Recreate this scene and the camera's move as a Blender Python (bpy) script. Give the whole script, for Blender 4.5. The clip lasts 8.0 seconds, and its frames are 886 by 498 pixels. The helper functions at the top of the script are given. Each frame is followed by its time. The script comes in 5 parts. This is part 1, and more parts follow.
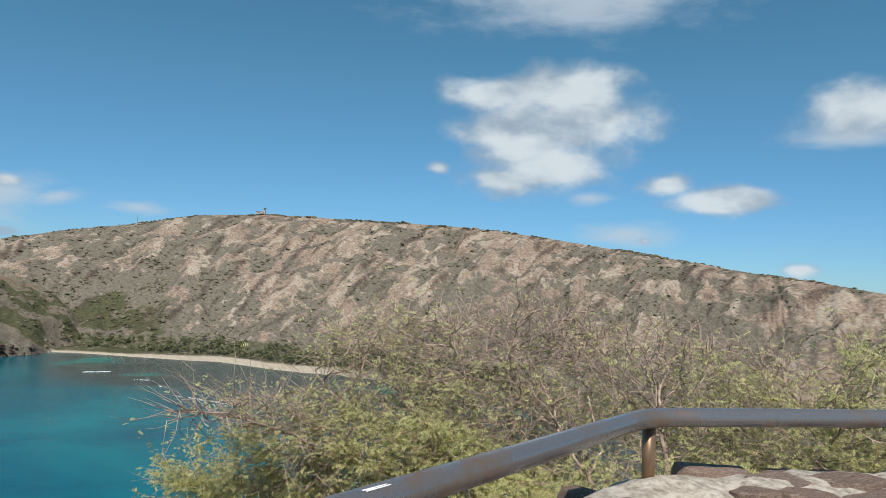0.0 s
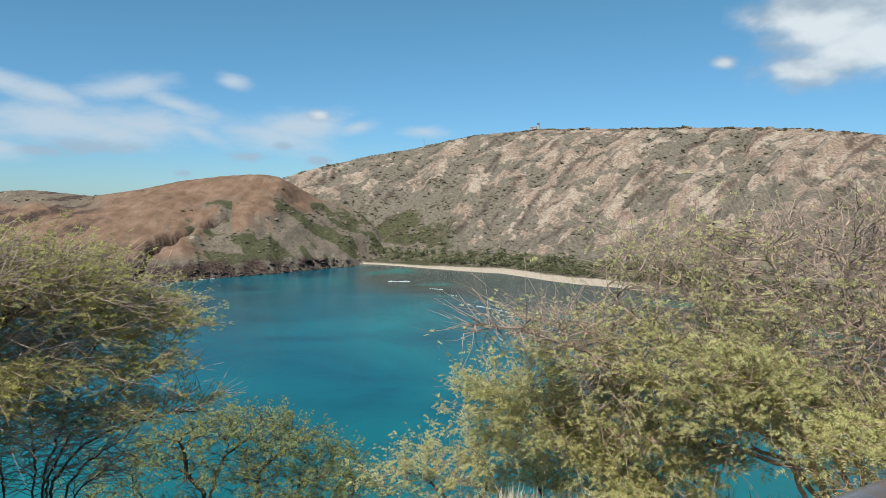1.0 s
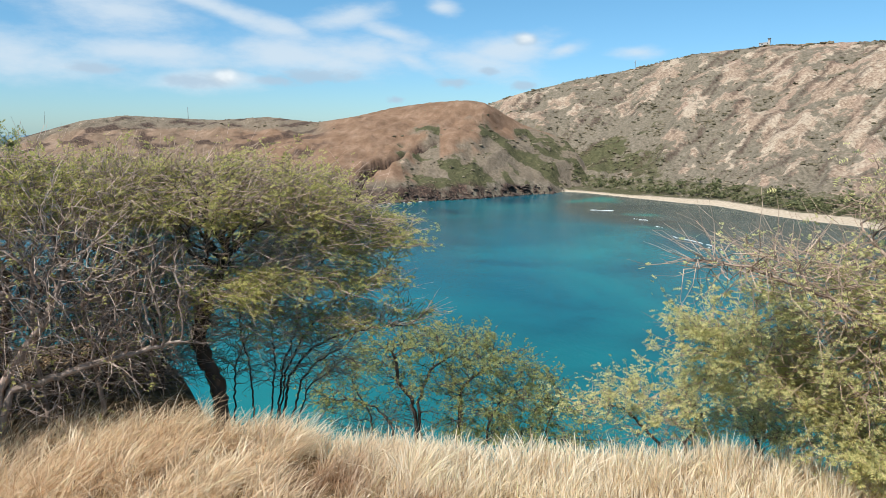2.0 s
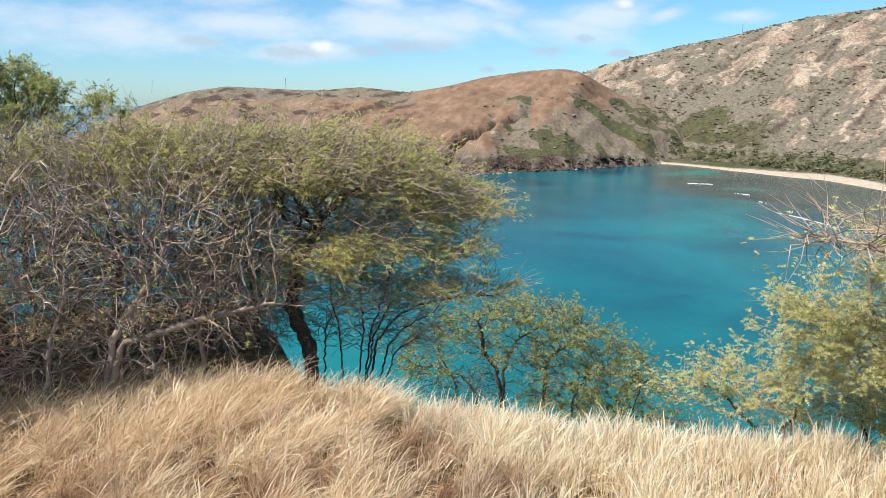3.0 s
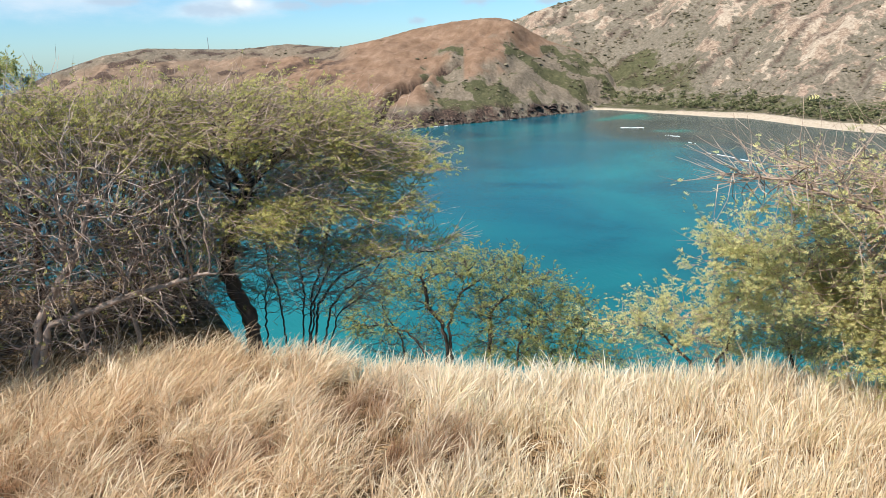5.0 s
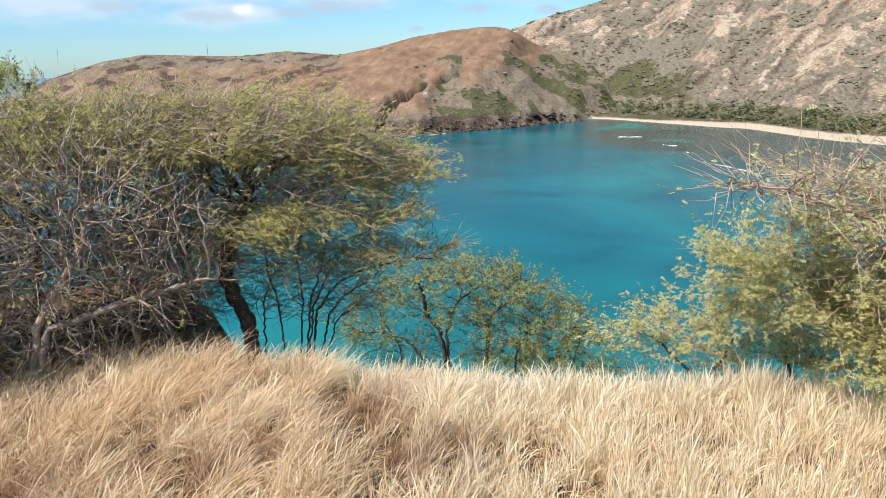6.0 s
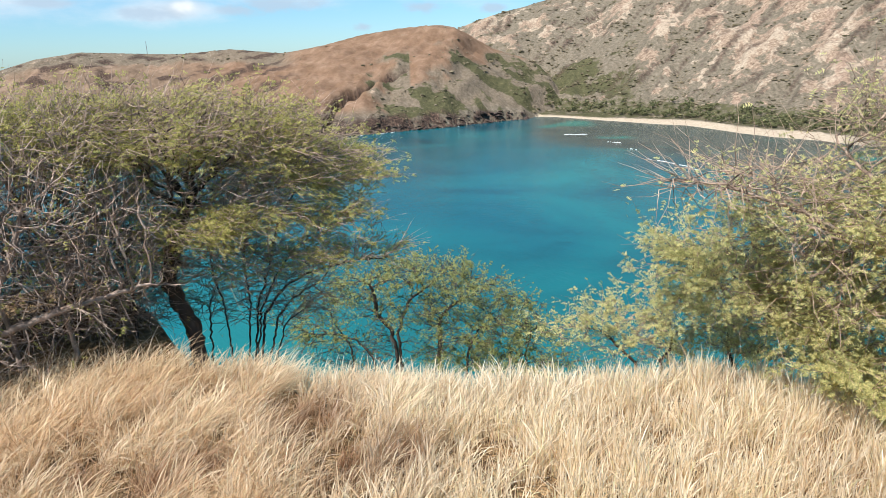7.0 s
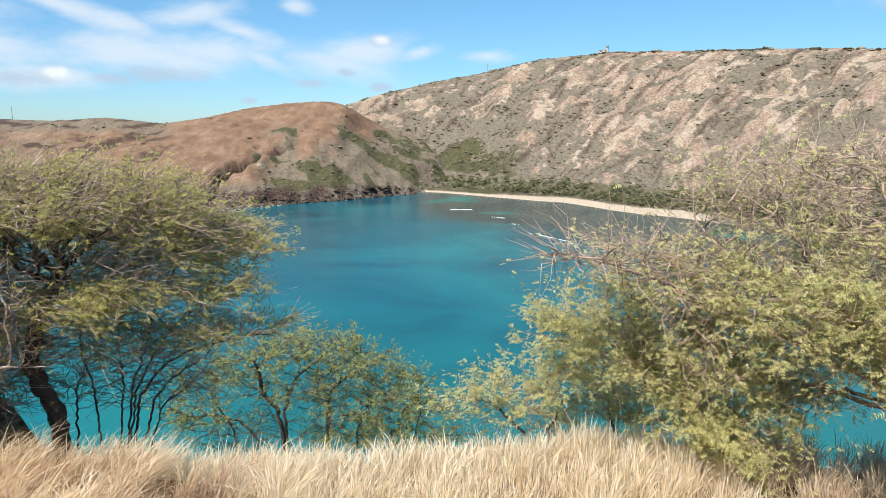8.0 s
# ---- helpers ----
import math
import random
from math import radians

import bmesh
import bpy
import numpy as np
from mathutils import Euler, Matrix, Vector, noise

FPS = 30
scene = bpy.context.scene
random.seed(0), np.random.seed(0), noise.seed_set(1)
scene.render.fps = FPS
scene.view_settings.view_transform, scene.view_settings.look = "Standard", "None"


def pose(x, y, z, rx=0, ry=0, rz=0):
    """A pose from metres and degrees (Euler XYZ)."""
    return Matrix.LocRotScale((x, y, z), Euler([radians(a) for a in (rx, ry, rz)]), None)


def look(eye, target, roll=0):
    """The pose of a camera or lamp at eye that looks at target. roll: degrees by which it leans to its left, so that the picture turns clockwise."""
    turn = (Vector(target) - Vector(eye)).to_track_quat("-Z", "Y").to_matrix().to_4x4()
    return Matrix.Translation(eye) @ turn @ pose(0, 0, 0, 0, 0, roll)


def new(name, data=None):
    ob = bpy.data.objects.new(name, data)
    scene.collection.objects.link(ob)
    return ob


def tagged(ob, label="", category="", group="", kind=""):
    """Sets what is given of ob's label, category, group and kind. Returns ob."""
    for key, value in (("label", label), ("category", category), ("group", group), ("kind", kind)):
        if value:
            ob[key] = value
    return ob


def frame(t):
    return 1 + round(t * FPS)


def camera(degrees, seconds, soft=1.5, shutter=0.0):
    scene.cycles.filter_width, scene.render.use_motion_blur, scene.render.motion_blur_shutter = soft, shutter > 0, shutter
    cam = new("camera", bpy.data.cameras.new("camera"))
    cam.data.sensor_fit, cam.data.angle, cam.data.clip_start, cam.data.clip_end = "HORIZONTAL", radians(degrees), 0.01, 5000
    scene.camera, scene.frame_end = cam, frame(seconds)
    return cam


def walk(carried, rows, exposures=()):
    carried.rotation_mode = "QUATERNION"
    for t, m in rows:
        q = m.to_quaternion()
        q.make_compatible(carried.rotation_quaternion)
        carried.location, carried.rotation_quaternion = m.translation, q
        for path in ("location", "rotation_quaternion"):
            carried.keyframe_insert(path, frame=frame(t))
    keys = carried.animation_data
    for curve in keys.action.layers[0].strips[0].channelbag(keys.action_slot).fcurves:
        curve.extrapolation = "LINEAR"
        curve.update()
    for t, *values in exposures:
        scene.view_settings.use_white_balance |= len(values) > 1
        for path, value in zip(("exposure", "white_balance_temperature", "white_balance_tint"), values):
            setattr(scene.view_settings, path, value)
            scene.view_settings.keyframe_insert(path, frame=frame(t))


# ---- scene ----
EYE = 60.0                      # height of the lens over the water

cam = camera(66.2, 8.0, 0.5)
walk(cam, [
    (0.0, pose(0.000, 0.000, EYE + 0.003, 93.88, -2.19, 0.00)),
    (0.2, pose(-0.030, 0.105, EYE - 0.006, 91.25, -2.30, 2.70)),
    (0.5, pose(-0.079, 0.255, EYE - 0.019, 92.11, -2.42, 10.55)),
    (0.7, pose(-0.129, 0.348, EYE - 0.040, 91.53, -3.07, 11.51)),
    (1.0, pose(-0.205, 0.425, EYE - 0.022, 86.06, -0.28, 22.89)),
    (1.5, pose(-0.295, 0.437, EYE - 0.034, 84.29, 1.97, 28.09)),
    (2.0, pose(-0.353, 0.494, EYE - 0.039, 79.83, -0.27, 39.80)),
    (2.2, pose(-0.345, 0.486, EYE - 0.055, 80.94, -3.76, 46.37)),
    (3.3, pose(-0.396, 0.573, EYE - 0.069, 76.44, 0.44, 47.28)),
    (3.5, pose(-0.394, 0.594, EYE - 0.068, 76.12, -0.34, 47.34)),
    (4.0, pose(-0.396, 0.630, EYE - 0.074, 74.16, 2.25, 42.21)),
    (4.2, pose(-0.408, 0.647, EYE - 0.080, 73.78, 2.34, 42.06)),
    (5.3, pose(-0.404, 0.604, EYE - 0.072, 73.48, 1.99, 41.66)),
    (5.5, pose(-0.399, 0.597, EYE - 0.081, 74.58, 1.26, 42.86)),
    (6.0, pose(-0.403, 0.590, EYE - 0.075, 74.17, 1.63, 41.63)),
    (6.5, pose(-0.398, 0.566, EYE - 0.067, 72.90, 0.99, 38.38)),
    (7.0, pose(-0.408, 0.613, EYE - 0.072, 73.93, 1.54, 37.33)),
    (7.5, pose(-0.407, 0.692, EYE - 0.082, 80.84, -1.15, 29.65)),
    (8.0, pose(-0.391, 0.548, EYE - 0.052, 80.00, -0.25, 28.12)),
], exposures=[(0.0, 0.05, 6330, 10), (0.7, 0.13, 6350, 10), (1.5, 0.31, 6450, 11), (2.0, 0.48, 6520, 11.5), (3.5, 0.66, 6580, 12.5), (7.0, 0.66, 6600, 13.5), (8.0, 0.63, 6600, 13.5)])

# ---- sky and sun ----
SUN_BEARING, SUN_HEIGHT = 178.0, 51.0       # degrees to the left of north (+y), and up
SUN_STRENGTH, SKY_STRENGTH = 5.0, 0.092


def sun_and_sky():
    b, h = radians(SUN_BEARING), radians(SUN_HEIGHT)
    toward = Vector((-math.sin(b) * math.cos(h), math.cos(b) * math.cos(h), math.sin(h)))
    lamp = bpy.data.lights.new("sun", "SUN")
    lamp.energy, lamp.angle, lamp.color = SUN_STRENGTH, radians(0.53), (1.0, 0.94, 0.85)
    ob = new("sun", lamp)
    ob.matrix_world = look(toward * 100, (0, 0, 0))
    world = bpy.data.worlds.new("sky")
    world.use_nodes = True
    scene.world = world
    nodes, link = world.node_tree.nodes, world.node_tree.links.new
    nodes.clear()

    def math_node(op, a, b=None, c=None, clamp=False):
        n = nodes.new("ShaderNodeMath")
        n.operation, n.use_clamp = op, clamp
        for socket, value in zip(n.inputs, (a, b, c)):
            if value is None:
                continue
            if isinstance(value, (int, float)):
                socket.default_value = value
            else:
                link(value, socket)
        return n.outputs[0]

    sky = nodes.new("ShaderNodeTexSky")
    sky.sky_type, sky.sun_disc = "NISHITA", False
    sky.sun_elevation, sky.sun_rotation = h, -b
    sky.altitude, sky.air_density, sky.dust_density, sky.ozone_density = 60, 1.0, 0.15, 4.0
    coord = nodes.new("ShaderNodeTexCoord")
    xyz = nodes.new("ShaderNodeSeparateXYZ")
    link(coord.outputs["Generated"], xyz.inputs[0])
    x, y, z = xyz.outputs
    bearing = math_node("MULTIPLY", math_node("ARCTAN2", math_node("MULTIPLY", x, -1.0), y), 180 / math.pi)
    height = math_node("MULTIPLY", math_node("ARCSINE", z), 180 / math.pi)

    # cumulus puffs: bearing, height, half width, half height, fullness
    puffs = [(-3.0, 16.6, 4.8, 1.9, 1.08), (-10.0, 16.8, 6.8, 2.6, 1.12), (-8.0, 11.4, 7.2, 2.8, 1.15), (-4.0, 10.0, 4.2, 1.9, 1.08), (0.7, 10.7, 1.6, 0.8, 0.95),
             (-8.5, 14.2, 7.8, 2.8, 1.25), (-5.0, 13.4, 4.0, 2.0, 1.05), (-17.8, 9.5, 2.7, 1.2, 0.98), (-22.4, 8.1, 4.4, 1.2, 1.15), (-33.5, 14.4, 6.4, 2.4, 1.15), (-27.6, 2.9, 1.7, 0.7, 1.05), (-16.4, 5.0, 1.0, 0.6, 0.9), (57.0, 3.8, 1.6, 0.9, 1.05), (33.0, 7.0, 1.6, 0.8, 0.8)]
    # thin streaks: the same, and their slope
    streaks = [(57.0, 8.7, 6.5, 0.8, 1.2, 0.32), (53.0, 7.6, 3.4, 0.7, 1.1, 0.25), (47.4, 8.6, 3.2, 0.9, 1.15, -0.22), (51.0, 5.4, 6.5, 1.4, 1.25, 0.05), (42.4, 5.3, 3.0, 0.8, 1.05, 0.35), (34.2, 6.3, 3.6, 1.1, 1.15, -0.10), (29.9, 6.2, 1.8, 0.6, 1.0, -0.2),
               (37.5, 5.0, 5.0, 1.4, 0.95, 0.15), (62.5, 5.4, 7.0, 1.1, 1.15, 0.0), (58.0, 3.5, 4.5, 0.9, 1.05, 0.0), (46.8, 5.8, 5.5, 1.3, 1.2, 0.0), (72.0, 4.8, 9.0, 1.8, 1.1, 0.03),
               (39.9, 9.4, 1.4, 0.7, 0.9, 0.1), (65.0, 8.5, 9.0, 2.2, 1.05, 0.2), (24.3, 5.8, 2.2, 0.6, 0.85, 0.0), (44.0, 7.4, 4.0, 0.8, 0.9, 0.3),
               (-10.5, 24.8, 11.0, 2.8, 1.25, 0.0), (-15.0, 5.6, 3.4, 1.0, 1.0, 0.0), (-12.0, 8.4, 1.8, 0.6, 1.0, 0.0), (-31.0, 12.6, 4.5, 1.0, 0.8, 0.0)]

    def gather(rows):
        best, low = None, None
        for row in rows:
            dx = math_node("DIVIDE", math_node("SUBTRACT", bearing, row[0]), row[2])
            up = math_node("SUBTRACT", height, row[1])
            if len(row) > 5 and row[5]:
                up = math_node("MULTIPLY_ADD", dx, row[5] * row[2] * -1.0, up)
            dy = math_node("DIVIDE", up, row[3])
            d = math_node("SQRT", math_node("ADD", math_node("MULTIPLY", dx, dx), math_node("MULTIPLY", dy, dy)))
            m = math_node("SUBTRACT", row[4], d)
            best = m if best is None else math_node("SMOOTH_MAX", best, m, 0.15)
        return best

    def billow(scale, detail, stretch, rough):
        m = nodes.new("ShaderNodeMapping")
        m.inputs["Scale"].default_value = stretch
        link(coord.outputs["Generated"], m.inputs["Vector"])
        n = nodes.new("ShaderNodeTexNoise")
        n.inputs["Scale"].default_value, n.inputs["Detail"].default_value, n.inputs["Roughness"].default_value = scale, detail, rough
        link(m.outputs[0], n.inputs["Vector"])
        return n.outputs["Fac"]

    def smooth(value, lo, hi):
        n = nodes.new("ShaderNodeMapRange")
        n.interpolation_type = "SMOOTHSTEP"
        n.inputs["From Min"].default_value, n.inputs["From Max"].default_value = lo, hi
        link(value, n.inputs["Value"])
        return n.outputs["Result"]

    rough = billow(12.0, 5.0, (1, 1, 1.5), 0.50)
    puff = math_node("MULTIPLY_ADD", math_node("SUBTRACT", rough, 0.5), 1.9, gather(puffs))
    puff = smooth(puff, -0.05, 0.75)
    wisp_noise = billow(9.0, 7.0, (1, 1, 3.0), 0.62)
    wisp = math_node("MULTIPLY_ADD", math_node("SUBTRACT", wisp_noise, 0.5), 2.2, gather(streaks))
    wisp = math_node("MULTIPLY", smooth(wisp, -0.40, 1.10), 0.82)
    shade = smooth(math_node("ADD", billow(13.0, 4.0, (1, 1, 1.8), 0.5), math_node("MULTIPLY", puff, 0.22)), 0.45, 0.85)
    cover = math_node("MULTIPLY", puff, 0.94)
    # small grey clouds low over the headland
    greys = [(66.2, 4.1, 2.0, 0.45, 1.1), (59.5, 3.4, 2.6, 0.7, 1.05), (49.8, 4.0, 3.4, 0.7, 1.1), (38.8, 3.6, 1.8, 0.5, 1.1), (36.1, 4.5, 0.9, 0.4, 1.0), (43.7, 2.2, 0.9, 0.4, 1.0), (33.3, 3.3, 1.2, 0.45, 1.0), (53.5, 3.6, 2.0, 0.5, 1.0)]
    haze = math_node("MULTIPLY_ADD", math_node("SUBTRACT", billow(30.0, 5.0, (1, 1, 2.2), 0.6), 0.5), 1.8, gather(greys))
    haze = math_node("MULTIPLY", smooth(haze, -0.1, 0.8), 0.8)
    thin = nodes.new("ShaderNodeMix")
    thin.data_type = "RGBA"
    link(wisp, thin.inputs["Factor"])
    thin.inputs[7].default_value = (5.4, 6.3, 7.0, 1)
    white = nodes.new("ShaderNodeMix")
    white.data_type = "RGBA"
    link(shade, white.inputs["Factor"])
    white.inputs[6].default_value = (3.5, 4.4, 5.2, 1)
    white.inputs[7].default_value = (7.2, 7.8, 8.0, 1)
    mix = nodes.new("ShaderNodeMix")
    mix.data_type = "RGBA"
    link(cover, mix.inputs["Factor"])
    blue = nodes.new("ShaderNodeMix")
    blue.data_type, blue.blend_type = "RGBA", "MULTIPLY"
    blue.inputs["Factor"].default_value = 1.0
    veil = nodes.new("ShaderNodeMix")
    veil.data_type = "RGBA"
    link(smooth(height, -1.0, 22.0), veil.inputs["Factor"])
    veil.inputs[6].default_value, veil.inputs[7].default_value = (0.53, 0.80, 1.04, 1), (0.64, 1.04, 0.97, 1)
    link(sky.outputs[0], blue.inputs[6])
    link(veil.outputs[2], blue.inputs[7])
    link(blue.outputs[2], thin.inputs[6])
    grey = nodes.new("ShaderNodeMix")
    grey.data_type = "RGBA"
    link(haze, grey.inputs["Factor"])
    link(thin.outputs[2], grey.inputs[6])
    grey.inputs[7].default_value = (3.5, 4.7, 5.8, 1)
    link(grey.outputs[2], mix.inputs[6])
    link(white.outputs[2], mix.inputs[7])
    back = nodes.new("ShaderNodeBackground")
    back.inputs["Strength"].default_value = SKY_STRENGTH
    link(mix.outputs[2], back.inputs["Color"])
    out = nodes.new("ShaderNodeOutputWorld")
    link(back.outputs[0], out.inputs["Surface"])


sun_and_sky()


# ---- materials ----
class Shade:
    """A small builder for a node material."""

    def __init__(self, name, rough=0.9, metal=0.0, specular=0.3):
        self.mat = bpy.data.materials.new(name)
        self.mat.use_nodes = True
        self.tree = self.mat.node_tree
        self.bsdf = self.tree.nodes["Principled BSDF"]
        self.bsdf.inputs["Roughness"].default_value = rough
        self.bsdf.inputs["Metallic"].default_value = metal
        self.bsdf.inputs["Specular IOR Level"].default_value = specular

    def node(self, kind, **sockets):
        n = self.tree.nodes.new(kind)
        for key, value in sockets.items():
            self.put(n.inputs[key.replace("_", " ")], value)
        return n

    def put(self, socket, value):
        if isinstance(value, bpy.types.NodeSocket):
            self.tree.links.new(value, socket)
        else:
            socket.default_value = value

    def place(self, scale=(1, 1, 1), turn=(0, 0, 0)):
        c = self.node("ShaderNodeTexCoord")
        m = self.node("ShaderNodeMapping", Vector=c.outputs["Object"])
        m.inputs["Scale"].default_value = scale
        m.inputs["Rotation"].default_value = turn
        return m.outputs[0]

    def noise(self, scale, detail=5.0, rough=0.55, at=None, bend=0.0):
        n = self.node("ShaderNodeTexNoise", Scale=scale, Detail=detail, Roughness=rough, Distortion=bend)
        self.put(n.inputs["Vector"], at if at is not None else self.place())
        return n.outputs["Fac"]

    def cells(self, scale, at=None, feature="F1"):
        n = self.node("ShaderNodeTexVoronoi", Scale=scale)
        n.feature = feature
        self.put(n.inputs["Vector"], at if at is not None else self.place())
        return n

    def step(self, value, lo, hi):
        n = self.node("ShaderNodeMapRange")
        n.interpolation_type = "SMOOTHSTEP"
        n.inputs["From Min"].default_value, n.inputs["From Max"].default_value = lo, hi
        self.put(n.inputs["Value"], value)
        return n.outputs["Result"]

    def mix(self, fac, a, b):
        n = self.node("ShaderNodeMix")
        n.data_type = "RGBA"
        self.put(n.inputs["Factor"], fac)
        for socket, value in ((n.inputs[6], a), (n.inputs[7], b)):
            self.put(socket, (*value, 1.0) if isinstance(value, tuple) and len(value) == 3 else value)
        return n.outputs[2]

    def calc(self, op, a, b):
        n = self.node("ShaderNodeMath")
        n.operation = op
        self.put(n.inputs[0], a)
        self.put(n.inputs[1], b)
        return n.outputs[0]

    def ramp(self, value, *stops):
        n = self.node("ShaderNodeValToRGB", Fac=value)
        e = n.color_ramp.elements
        while len(e) < len(stops):
            e.new(0.5)
        for one, (at, colour) in zip(e, stops):
            one.position, one.color = at, (*colour, 1.0)
        return n.outputs["Color"]

    def attr(self, name):
        n = self.node("ShaderNodeAttribute")
        n.attribute_name = name
        return n.outputs["Fac"]

    def island(self):
        return self.node("ShaderNodeNewGeometry").outputs["Random Per Island"]

    def each(self):
        return self.node("ShaderNodeObjectInfo").outputs["Random"]

    def colour(self, value):
        self.put(self.bsdf.inputs["Base Color"], value)
        return self

    def bump(self, height, strength, distance):
        n = self.node("ShaderNodeBump", Height=height, Strength=strength, Distance=distance)
        self.put(self.bsdf.inputs["Normal"], n.outputs[0])
        return self


def ground_material():
    s = Shade("dry_crater_ground", 0.95, 0, 0.15)
    fine, mid, big = s.noise(0.42, 7, 0.7), s.noise(0.13, 6, 0.65), s.noise(0.02, 4, 0.5)
    rock = s.ramp(fine, (0.30, (0.100, 0.070, 0.050)), (0.44, (0.226, 0.165, 0.122)), (0.56, (0.326, 0.252, 0.187)), (0.72, (0.479, 0.387, 0.300)))
    pink = s.ramp(fine, (0.3, (0.174, 0.113, 0.087)), (0.7, (0.435, 0.313, 0.244)))
    rock = s.mix(s.calc("MULTIPLY", s.step(big, 0.50, 0.66), 0.4), rock, pink)
    pale = s.step(s.calc("ADD", s.attr("outcrop"), s.calc("MULTIPLY", s.calc("SUBTRACT", mid, 0.5), 2.2)), 0.45, 0.75)
    rock = s.mix(s.calc("MULTIPLY", pale, 0.75), rock, s.ramp(fine, (0.3, (0.191, 0.148, 0.109)), (0.5, (0.400, 0.335, 0.257)), (0.7, (0.522, 0.452, 0.357))))
    scrub = s.ramp(s.noise(0.35, 6, 0.7), (0.32, (0.082, 0.074, 0.054)), (0.5, (0.150, 0.133, 0.100)), (0.68, (0.245, 0.212, 0.168)))
    veg = s.step(s.calc("ADD", s.attr("scrub"), s.calc("MULTIPLY", s.calc("SUBTRACT", s.noise(0.12, 7, 0.68), 0.5), 2.4)), 0.28, 0.50)
    base = s.mix(s.calc("MULTIPLY", veg, 0.92), rock, scrub)
    red = s.ramp(s.noise(0.07, 8, 0.7), (0.30, (0.135, 0.083, 0.052)), (0.5, (0.213, 0.135, 0.089)), (0.70, (0.296, 0.204, 0.144)))
    red = s.mix(s.step(s.noise(0.5, 5, 0.65), 0.57, 0.68), red, (0.14, 0.105, 0.060))
    green = s.ramp(s.noise(0.3, 6, 0.7), (0.3, (0.042, 0.045, 0.021)), (0.55, (0.087, 0.087, 0.045)), (0.75, (0.165, 0.144, 0.078)))
    base = s.mix(s.attr("red_soil"), base, red)
    base = s.mix(s.step(s.calc("ADD", s.attr("green"), s.calc("MULTIPLY", s.calc("SUBTRACT", s.noise(0.15, 6, 0.7), 0.5), 1.2)), 0.40, 0.62), base, green)
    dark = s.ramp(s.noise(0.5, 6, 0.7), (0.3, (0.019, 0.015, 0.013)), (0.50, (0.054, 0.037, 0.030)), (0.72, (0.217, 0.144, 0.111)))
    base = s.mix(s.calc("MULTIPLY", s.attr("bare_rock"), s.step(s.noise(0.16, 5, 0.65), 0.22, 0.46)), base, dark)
    sand = s.ramp(s.noise(0.5, 5, 0.6), (0.3, (0.38, 0.31, 0.23)), (0.7, (0.58, 0.50, 0.39)))
    base = s.mix(s.attr("sand"), base, sand)
    litter = s.ramp(s.noise(9.0, 6, 0.7), (0.3, (0.09, 0.058, 0.034)), (0.55, (0.27, 0.185, 0.10)), (0.75, (0.45, 0.34, 0.20)))
    base = s.mix(s.attr("litter"), base, litter)
    s.colour(base)
    return s.bump(s.calc("ADD", fine, mid), 0.7, 2.0).mat


def water_material():
    s = Shade("bay_water", 0.14, 0, 0.10)
    s.bsdf.inputs["IOR"].default_value = 1.33
    deep = s.ramp(s.noise(0.011, 5, 0.55, bend=0.6), (0.30, (0.003, 0.055, 0.086)), (0.46, (0.004, 0.096, 0.130)), (0.62, (0.005, 0.140, 0.168)), (0.8, (0.010, 0.190, 0.205)))
    reef = s.ramp(s.noise(0.022, 6, 0.65, bend=1.0), (0.30, (0.030, 0.050, 0.056)), (0.55, (0.055, 0.085, 0.085)), (0.70, (0.09, 0.12, 0.11)))
    lagoon = s.mix(s.step(s.noise(0.016, 3, 0.5), 0.58, 0.68), reef, (0.022, 0.17, 0.155))
    deep = s.mix(s.calc("MULTIPLY", s.attr("shoal"), 0.45), deep, (0.016, 0.165, 0.160))
    sea = s.mix(s.attr("open_sea"), deep, (0.012, 0.055, 0.115))
    base = s.mix(s.attr("reef"), sea, lagoon)
    s.colour(base)
    chop = s.calc("ADD", s.noise(0.30, 4, 0.6, s.place((1, 1.7, 1), (0, 0, 0.6))), s.calc("MULTIPLY", s.noise(1.6, 3, 0.6), 0.25))
    return s.bump(chop, 0.22, 0.6).mat


def foam_material():
    s = Shade("sea_foam", 0.8, 0, 0.3)
    return s.colour(s.ramp(s.noise(0.8, 4), (0.3, (0.42, 0.48, 0.49)), (0.7, (0.70, 0.73, 0.73)))).mat


def leaf_material(name, tones, glow=0.5):
    s = Shade(name, 0.6, 0, 0.25)
    c = s.ramp(s.island(), *tones)
    s.colour(c)
    t = s.node("ShaderNodeBsdfTranslucent", Color=c)
    m = s.node("ShaderNodeMixShader", Fac=glow)
    s.put(m.inputs[1], s.bsdf.outputs[0])
    s.put(m.inputs[2], t.outputs[0])
    s.put(s.tree.nodes["Material Output"].inputs["Surface"], m.outputs[0])
    return s.mat


def bark_material(name, dark, light, scale=14.0, most=0.5):
    s = Shade(name, 0.9, 0, 0.2)
    n = s.noise(scale, 5, 0.65, s.place((1, 1, 0.35)))
    tone = s.mix(0.6, s.ramp(n, (0.3, dark), (0.7, light)), s.ramp(s.island(), (0.0, dark), (most, tuple((a + b) / 2 for a, b in zip(dark, light))), (1.0, light)))
    return s.colour(tone).bump(n, 0.5, 0.01).mat


